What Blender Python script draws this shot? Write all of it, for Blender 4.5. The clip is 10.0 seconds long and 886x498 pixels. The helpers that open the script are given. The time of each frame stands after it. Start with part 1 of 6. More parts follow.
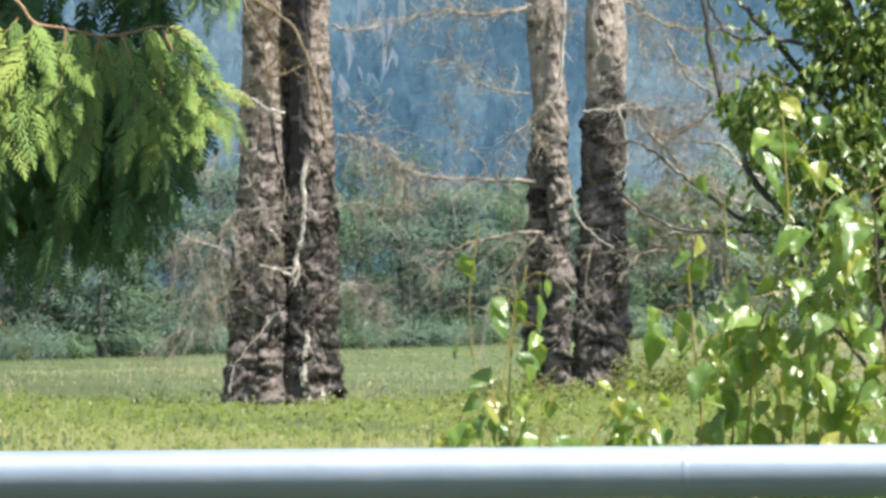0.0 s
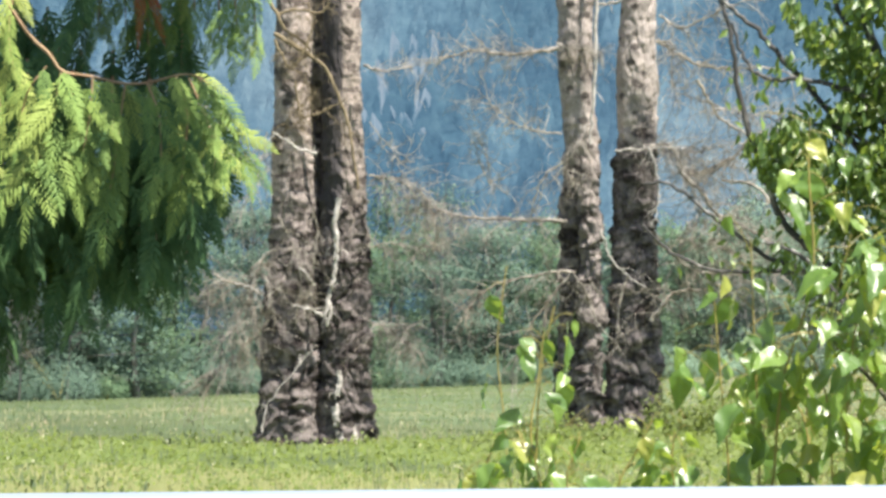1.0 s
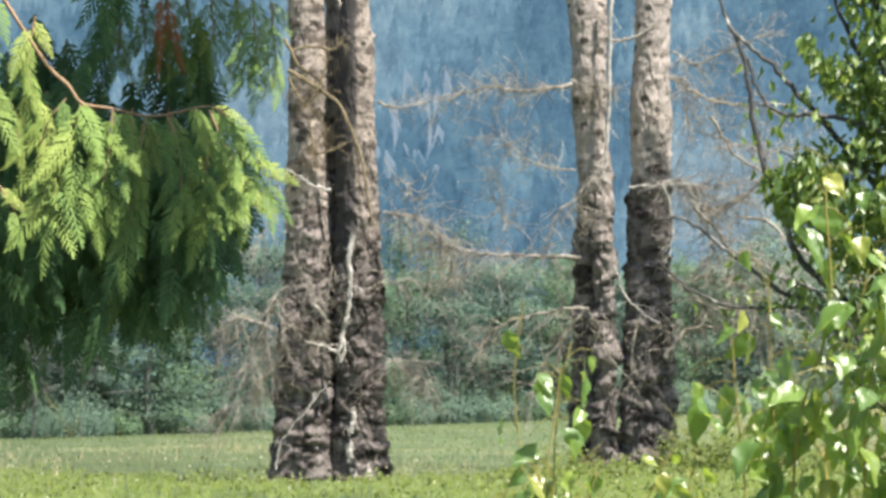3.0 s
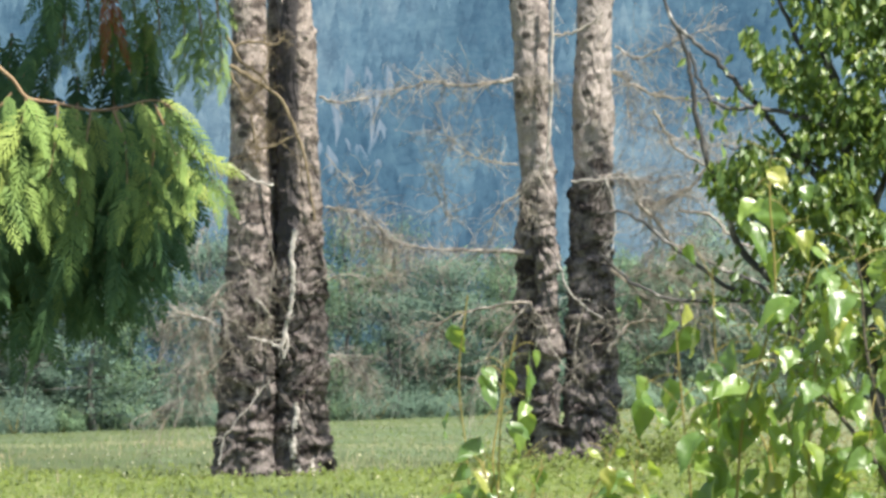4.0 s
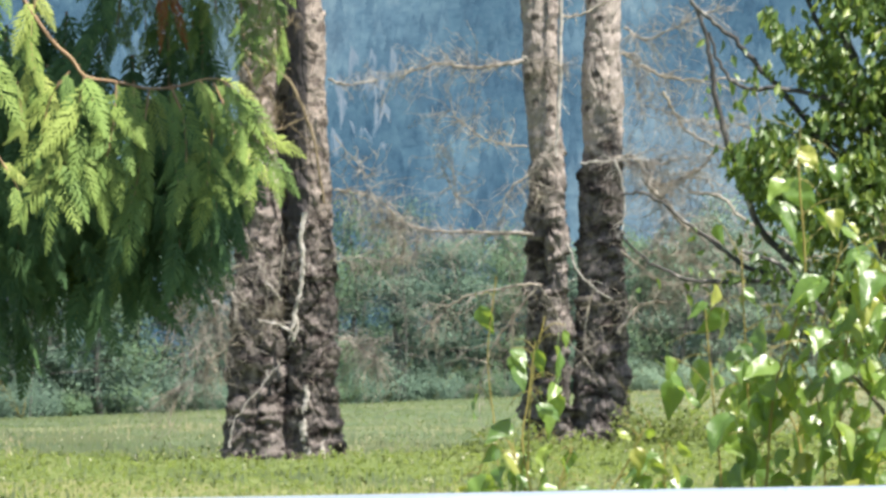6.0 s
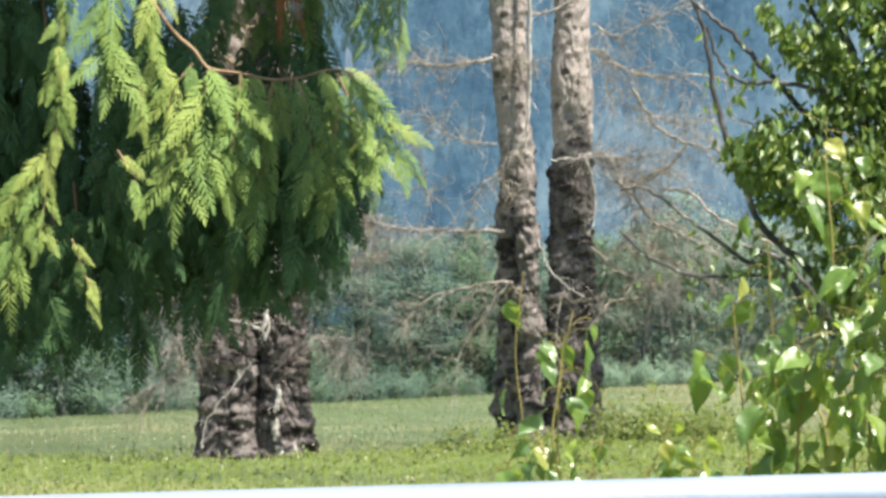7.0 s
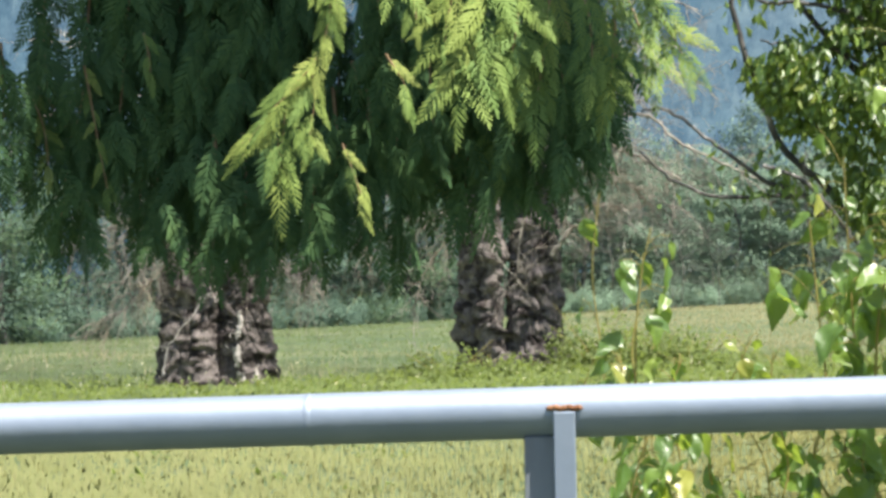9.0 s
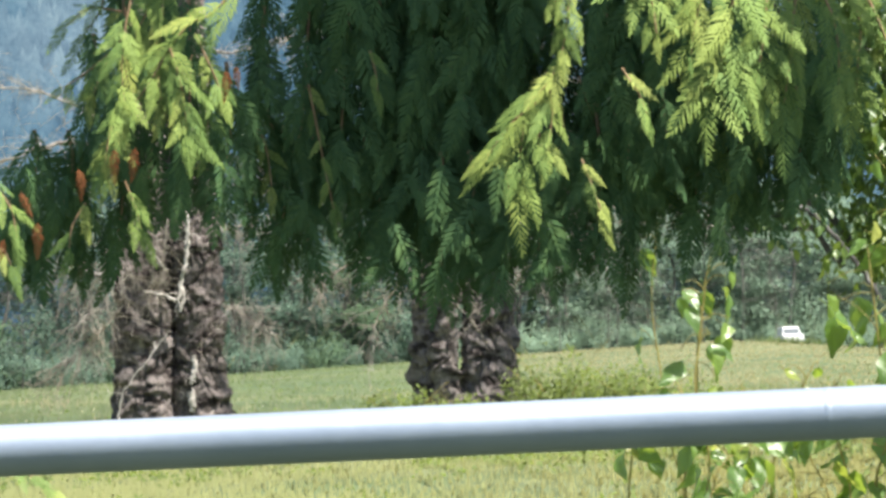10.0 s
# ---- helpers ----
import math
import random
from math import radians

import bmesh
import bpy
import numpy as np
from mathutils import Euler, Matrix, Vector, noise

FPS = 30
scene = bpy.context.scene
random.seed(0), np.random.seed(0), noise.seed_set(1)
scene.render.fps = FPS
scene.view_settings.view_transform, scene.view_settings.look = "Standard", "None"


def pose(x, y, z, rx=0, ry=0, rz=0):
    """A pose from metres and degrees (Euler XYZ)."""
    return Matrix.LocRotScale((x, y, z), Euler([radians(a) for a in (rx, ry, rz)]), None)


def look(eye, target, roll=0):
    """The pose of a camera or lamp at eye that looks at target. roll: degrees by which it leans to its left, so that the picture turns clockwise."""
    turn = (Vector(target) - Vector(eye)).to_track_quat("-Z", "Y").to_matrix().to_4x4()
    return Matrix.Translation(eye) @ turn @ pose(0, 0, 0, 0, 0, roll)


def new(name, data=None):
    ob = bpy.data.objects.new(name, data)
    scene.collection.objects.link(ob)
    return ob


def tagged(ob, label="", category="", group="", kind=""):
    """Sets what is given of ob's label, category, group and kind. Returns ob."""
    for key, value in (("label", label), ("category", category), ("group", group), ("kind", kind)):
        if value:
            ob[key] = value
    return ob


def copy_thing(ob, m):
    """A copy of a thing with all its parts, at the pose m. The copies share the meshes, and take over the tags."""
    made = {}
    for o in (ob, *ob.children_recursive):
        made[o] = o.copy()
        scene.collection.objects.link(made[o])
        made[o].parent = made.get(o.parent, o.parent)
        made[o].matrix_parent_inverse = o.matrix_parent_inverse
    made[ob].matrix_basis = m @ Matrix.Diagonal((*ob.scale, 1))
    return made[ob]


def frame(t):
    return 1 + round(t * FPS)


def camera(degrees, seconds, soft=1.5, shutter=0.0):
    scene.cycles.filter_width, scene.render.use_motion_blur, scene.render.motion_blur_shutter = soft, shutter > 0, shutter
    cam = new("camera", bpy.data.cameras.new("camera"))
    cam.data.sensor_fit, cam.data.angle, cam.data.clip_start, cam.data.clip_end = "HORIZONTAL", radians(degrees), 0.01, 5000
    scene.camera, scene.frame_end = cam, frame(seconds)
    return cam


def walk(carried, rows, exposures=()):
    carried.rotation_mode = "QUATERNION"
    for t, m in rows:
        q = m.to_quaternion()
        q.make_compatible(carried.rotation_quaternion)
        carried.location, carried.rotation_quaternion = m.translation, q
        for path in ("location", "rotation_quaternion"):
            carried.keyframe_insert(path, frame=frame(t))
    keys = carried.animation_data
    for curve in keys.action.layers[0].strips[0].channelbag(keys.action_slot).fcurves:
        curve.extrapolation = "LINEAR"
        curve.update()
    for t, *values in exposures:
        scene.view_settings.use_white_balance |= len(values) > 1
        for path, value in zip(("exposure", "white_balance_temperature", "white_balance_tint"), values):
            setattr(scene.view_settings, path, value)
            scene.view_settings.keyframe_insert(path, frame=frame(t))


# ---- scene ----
# ---------------- camera ----------------
cam = camera(12.0, 10.0, soft=3.2)
PATH = [
    (0, (0.4193, -0.1099, 1.5247), (0.2835, 1.8851, 1.5626), 0.10),
    (0.5, (0.4323, -0.1570, 1.5263), (0.2855, 1.8369, 1.5795), -0.07),
    (1, (0.4486, -0.2296, 1.5301), (0.2972, 1.7638, 1.5866), 0.00),
    (1.5, (0.4577, -0.2989, 1.5287), (0.2924, 1.6929, 1.6027), -0.04),
    (2, (0.4560, -0.2909, 1.5239), (0.2941, 1.7011, 1.5990), 0.05),
    (3.5, (0.4239, -0.1692, 1.5230), (0.2753, 1.8240, 1.5965), -0.26),
    (4, (0.4235, -0.1900, 1.5208), (0.2932, 1.8045, 1.5924), -0.27),
    (4.5, (0.4278, -0.2279, 1.5173), (0.2912, 1.7663, 1.5824), -0.31),
    (5, (0.4257, -0.2303, 1.5204), (0.2924, 1.7642, 1.5838), -0.19),
    (5.5, (0.4093, -0.1727, 1.5200), (0.2717, 1.8216, 1.5833), -0.30),
    (7, (0.0242, -0.1244, 1.5059), (-0.0873, 1.8715, 1.5685), -0.93),
    (7.5, (-0.1225, -0.1004, 1.5021), (-0.2260, 1.8961, 1.5611), -0.87),
    (8, (-0.2856, -0.0746, 1.4943), (-0.3877, 1.9221, 1.5449), -1.01),
    (8.5, (-0.4000, -0.0852, 1.4880), (-0.4926, 1.9123, 1.5278), -0.96),
    (9, (-0.5807, -0.0739, 1.4791), (-0.6599, 1.9243, 1.5067), -1.13),
    (9.5, (-0.8329, -0.0500, 1.4734), (-0.9009, 1.9484, 1.5159), -1.36),
    (10, (-1.1288, -0.0154, 1.4472), (-1.1722, 1.9836, 1.4947), -1.90),
]
walk(cam, [(t, look(eye, target, roll)) for t, eye, target, roll in PATH],
     [(0.0, 1.08), (0.8, 1.26), (2.2, 1.28), (3.5, 1.13), (5.0, 1.12), (5.5, 1.12), (7.0, 1.14), (7.5, 1.08), (8.2, 1.08), (9.0, 1.02), (9.5, 1.24), (10.0, 1.17)])

# ---------------- world and sun ----------------
SUN_TO = Vector((0.42, -0.32, 1.05)).normalized()
sky_world = bpy.data.worlds.new("sky")
scene.world = sky_world
sky_world.use_nodes = True
wn = sky_world.node_tree
sky = wn.nodes.new("ShaderNodeTexSky")
sky.sky_type, sky.sun_disc = "NISHITA", False
sky.sun_elevation = math.asin(SUN_TO.z)
sky.sun_rotation = math.atan2(SUN_TO.x, SUN_TO.y)
wn.links.new(sky.outputs[0], wn.nodes["Background"].inputs[0])
wn.nodes["Background"].inputs[1].default_value = 0.068
sun = new("sun", bpy.data.lights.new("sun", "SUN"))
sun.data.energy, sun.data.angle, sun.data.color = 5.0, radians(0.53), (1.0, 0.955, 0.865)
sun.matrix_world = look(SUN_TO * 50, (0, 0, 0))


# ---------------- materials ----------------
def ramp(nt, fac, stops):
    r = nt.nodes.new("ShaderNodeValToRGB")
    while len(r.color_ramp.elements) < len(stops):
        r.color_ramp.elements.new(0.5)
    for e, (p, c) in zip(r.color_ramp.elements, stops):
        e.position, e.color = p, (*c, 1)
    nt.links.new(fac, r.inputs[0])
    return r.outputs[0]


def noise_tex(nt, vec, scale, detail=5.0, rough=0.55):
    n = nt.nodes.new("ShaderNodeTexNoise")
    n.inputs["Scale"].default_value, n.inputs["Detail"].default_value, n.inputs["Roughness"].default_value = scale, detail, rough
    nt.links.new(vec, n.inputs["Vector"])
    return n.outputs["Fac"]


def mixed(nt, fac, a, b, how="MIX"):
    m = nt.nodes.new("ShaderNodeMix")
    m.data_type, m.blend_type = "RGBA", how
    for value, socket in ((fac, m.inputs[0]), (a, m.inputs[6]), (b, m.inputs[7])):
        if isinstance(value, (int, float)):
            socket.default_value = value
        elif isinstance(value, tuple):
            socket.default_value = (*value, 1)
        else:
            nt.links.new(value, socket)
    return m.outputs[2]


def coords(nt, stretch=(1, 1, 1), out="Object"):
    c, m = nt.nodes.new("ShaderNodeTexCoord"), nt.nodes.new("ShaderNodeMapping")
    m.inputs["Scale"].default_value = stretch
    nt.links.new(c.outputs[out], m.inputs["Vector"])
    return m.outputs["Vector"]


def surface(name, stops, scale, stretch=(1, 1, 1), rough=0.8, bump=0.3, bump_scale=None, metal=0.0, second=None, spec=0.5):
    """stops: colours over the grain's noise; second: (scale, colour, amount) of stains over it."""
    mat = bpy.data.materials.new(name)
    mat.use_nodes = True
    nt, bsdf = mat.node_tree, mat.node_tree.nodes["Principled BSDF"]
    vec = coords(nt, stretch)
    col = ramp(nt, noise_tex(nt, vec, scale), stops)
    if second:
        edge = ramp(nt, noise_tex(nt, vec, second[0], 3.0), [(0.45, (0, 0, 0)), (0.62, (second[2],) * 3)])
        col = mixed(nt, edge, col, second[1])
    nt.links.new(col, bsdf.inputs["Base Color"])
    bsdf.inputs["Roughness"].default_value, bsdf.inputs["Metallic"].default_value = rough, metal
    bsdf.inputs["Specular IOR Level"].default_value = spec
    if bump:
        b = nt.nodes.new("ShaderNodeBump")
        b.inputs["Strength"].default_value, b.inputs["Distance"].default_value = bump, 0.02
        nt.links.new(noise_tex(nt, vec, bump_scale or scale * 2.5), b.inputs["Height"])
        nt.links.new(b.outputs[0], bsdf.inputs["Normal"])
    return mat


def foliage(name, stops, rough=0.45, thin=0.35, thin_colour=(0.35, 0.5, 0.05), by="island", spec=0.5, patch=None, coat=0.0):
    """Leaves: glossy skin over a body that lets light through; colour varies leaf by leaf."""
    mat = bpy.data.materials.new(name)
    mat.use_nodes = True
    nt, bsdf = mat.node_tree, mat.node_tree.nodes["Principled BSDF"]
    if by == "island":
        rnd = nt.nodes.new("ShaderNodeNewGeometry").outputs["Random Per Island"]
    else:
        rnd = nt.nodes.new("ShaderNodeObjectInfo").outputs["Random"]
    col = ramp(nt, rnd, stops)
    if patch:
        col = mixed(nt, ramp(nt, noise_tex(nt, coords(nt), patch[0], 3.0), [(0.4, (0, 0, 0)), (0.65, (patch[2],) * 3)]), col, patch[1])
    nt.links.new(col, bsdf.inputs["Base Color"])
    bsdf.inputs["Roughness"].default_value, bsdf.inputs["Specular IOR Level"].default_value = rough, spec
    bsdf.inputs["Coat Weight"].default_value, bsdf.inputs["Coat Roughness"].default_value, bsdf.inputs["Coat IOR"].default_value = coat, 0.42, 1.7
    if thin:
        tr, mx = nt.nodes.new("ShaderNodeBsdfTranslucent"), nt.nodes.new("ShaderNodeMixShader")
        nt.links.new(mixed(nt, 0.6, col, thin_colour), tr.inputs[0])
        mx.inputs[0].default_value = thin
        nt.links.new(bsdf.outputs[0], mx.inputs[1])
        nt.links.new(tr.outputs[0], mx.inputs[2])
        nt.links.new(mx.outputs[0], nt.nodes["Material Output"].inputs["Surface"])
    return mat


def bark(name, low, high, z_turn, spread=0.5, fleck=(0.30, 0.26, 0.21), smooth=0.15, side_strip=None):
    """Dark rugged bark up to about z_turn, paler and smoother above it."""
    mat = bpy.data.materials.new(name)
    mat.use_nodes = True
    nt, bsdf = mat.node_tree, mat.node_tree.nodes["Principled BSDF"]
    vec = coords(nt)
    sep, add, div = nt.nodes.new("ShaderNodeSeparateXYZ"), nt.nodes.new("ShaderNodeMath"), nt.nodes.new("ShaderNodeMath")
    nt.links.new(vec, sep.inputs[0])
    wob = nt.nodes.new("ShaderNodeMath")
    wob.operation, wob.inputs[1].default_value = "MULTIPLY", 2.2
    nt.links.new(noise_tex(nt, vec, 1.6, 4.0), wob.inputs[0])
    nt.links.new(sep.outputs[2], add.inputs[0])
    nt.links.new(wob.outputs[0], add.inputs[1])
    div.operation = "MULTIPLY_ADD"
    div.inputs[1].default_value, div.inputs[2].default_value = 1 / spread, -(z_turn + 1.1) / spread + 0.5
    nt.links.new(add.outputs[0], div.inputs[0])
    base = mixed(nt, ramp(nt, div.outputs[0], [(0, (0, 0, 0)), (1, (1, 1, 1))]), low, high)
    calm = ramp(nt, div.outputs[0], [(0, (0, 0, 0)), (1, (smooth,) * 3)])
    flat = coords(nt, (1, 1, 0.45))
    grain = ramp(nt, noise_tex(nt, flat, 9.0, 8.0, 0.7), [(0.3, (0.34, 0.33, 0.32)), (0.5, (0.9, 0.9, 0.9)), (0.72, (1.42, 1.38, 1.34))])
    col = mixed(nt, 1.0, base, mixed(nt, calm, grain, (1, 1, 1)), "MULTIPLY")
    col = mixed(nt, ramp(nt, noise_tex(nt, vec, 4.5, 6.0, 0.7), [(0.58, (0, 0, 0)), (0.70, (0.4,) * 3)]), col, fleck)
    speck = ramp(nt, noise_tex(nt, vec, 26.0, 6.0, 0.75), [(0.36, (0.35, 0.34, 0.33)), (0.5, (1, 1, 1)), (0.66, (1.5, 1.48, 1.42))])
    col = mixed(nt, 0.65, col, speck, "MULTIPLY")
    band = ramp(nt, noise_tex(nt, coords(nt, (1, 1, 2.4)), 1.9, 4.0, 0.6), [(0.40, (0.22, 0.20, 0.20)), (0.50, (1, 1, 1)), (0.7, (1.12, 1.08, 1.08))])
    col = mixed(nt, 0.95, col, mixed(nt, calm, band, (1, 1, 1)), "MULTIPLY")
    knot = nt.nodes.new("ShaderNodeTexVoronoi")
    knot.inputs["Scale"].default_value = 2.5
    nt.links.new(coords(nt, (1, 1, 1.35)), knot.inputs["Vector"])
    col = mixed(nt, ramp(nt, knot.outputs["Distance"], [(0.20, (0.85,) * 3), (0.29, (0, 0, 0))]), col, (0.062, 0.052, 0.046))
    # darker ragged strip on the -x side, above a given height
    if side_strip:
        wav = nt.nodes.new("ShaderNodeMath")
        wav.operation, wav.inputs[1].default_value = "MULTIPLY_ADD", 0.30
        nt.links.new(noise_tex(nt, coords(nt, (1, 1, 0.8)), 2.4, 6.0, 0.65), wav.inputs[0])
        nt.links.new(sep.outputs[0], wav.inputs[2])
        side, tall, both = nt.nodes.new("ShaderNodeMapRange"), nt.nodes.new("ShaderNodeMapRange"), nt.nodes.new("ShaderNodeMath")
        side.inputs[1].default_value, side.inputs[2].default_value = side_strip[0] + 0.19, side_strip[0] + 0.12
        nt.links.new(wav.outputs[0], side.inputs[0])
        tall.inputs[1].default_value, tall.inputs[2].default_value = side_strip[1] + 1.0, side_strip[1] + 1.5
        nt.links.new(add.outputs[0], tall.inputs[0])
        both.operation = "MULTIPLY"
        nt.links.new(side.outputs[0], both.inputs[0])
        nt.links.new(tall.outputs[0], both.inputs[1])
        col = mixed(nt, both.outputs[0], col, mixed(nt, noise_tex(nt, vec, 12.0), (0.045, 0.042, 0.046), (0.10, 0.088, 0.085)))
    nt.links.new(col, bsdf.inputs["Base Color"])
    bsdf.inputs["Roughness"].default_value, bsdf.inputs["Specular IOR Level"].default_value = 0.95, 0.2
    b = nt.nodes.new("ShaderNodeBump")
    b.inputs["Strength"].default_value, b.inputs["Distance"].default_value = 0.8, 0.04
    nt.links.new(noise_tex(nt, flat, 14.0, 8.0, 0.7), b.inputs["Height"])
    nt.links.new(b.outputs[0], bsdf.inputs["Normal"])
    return mat


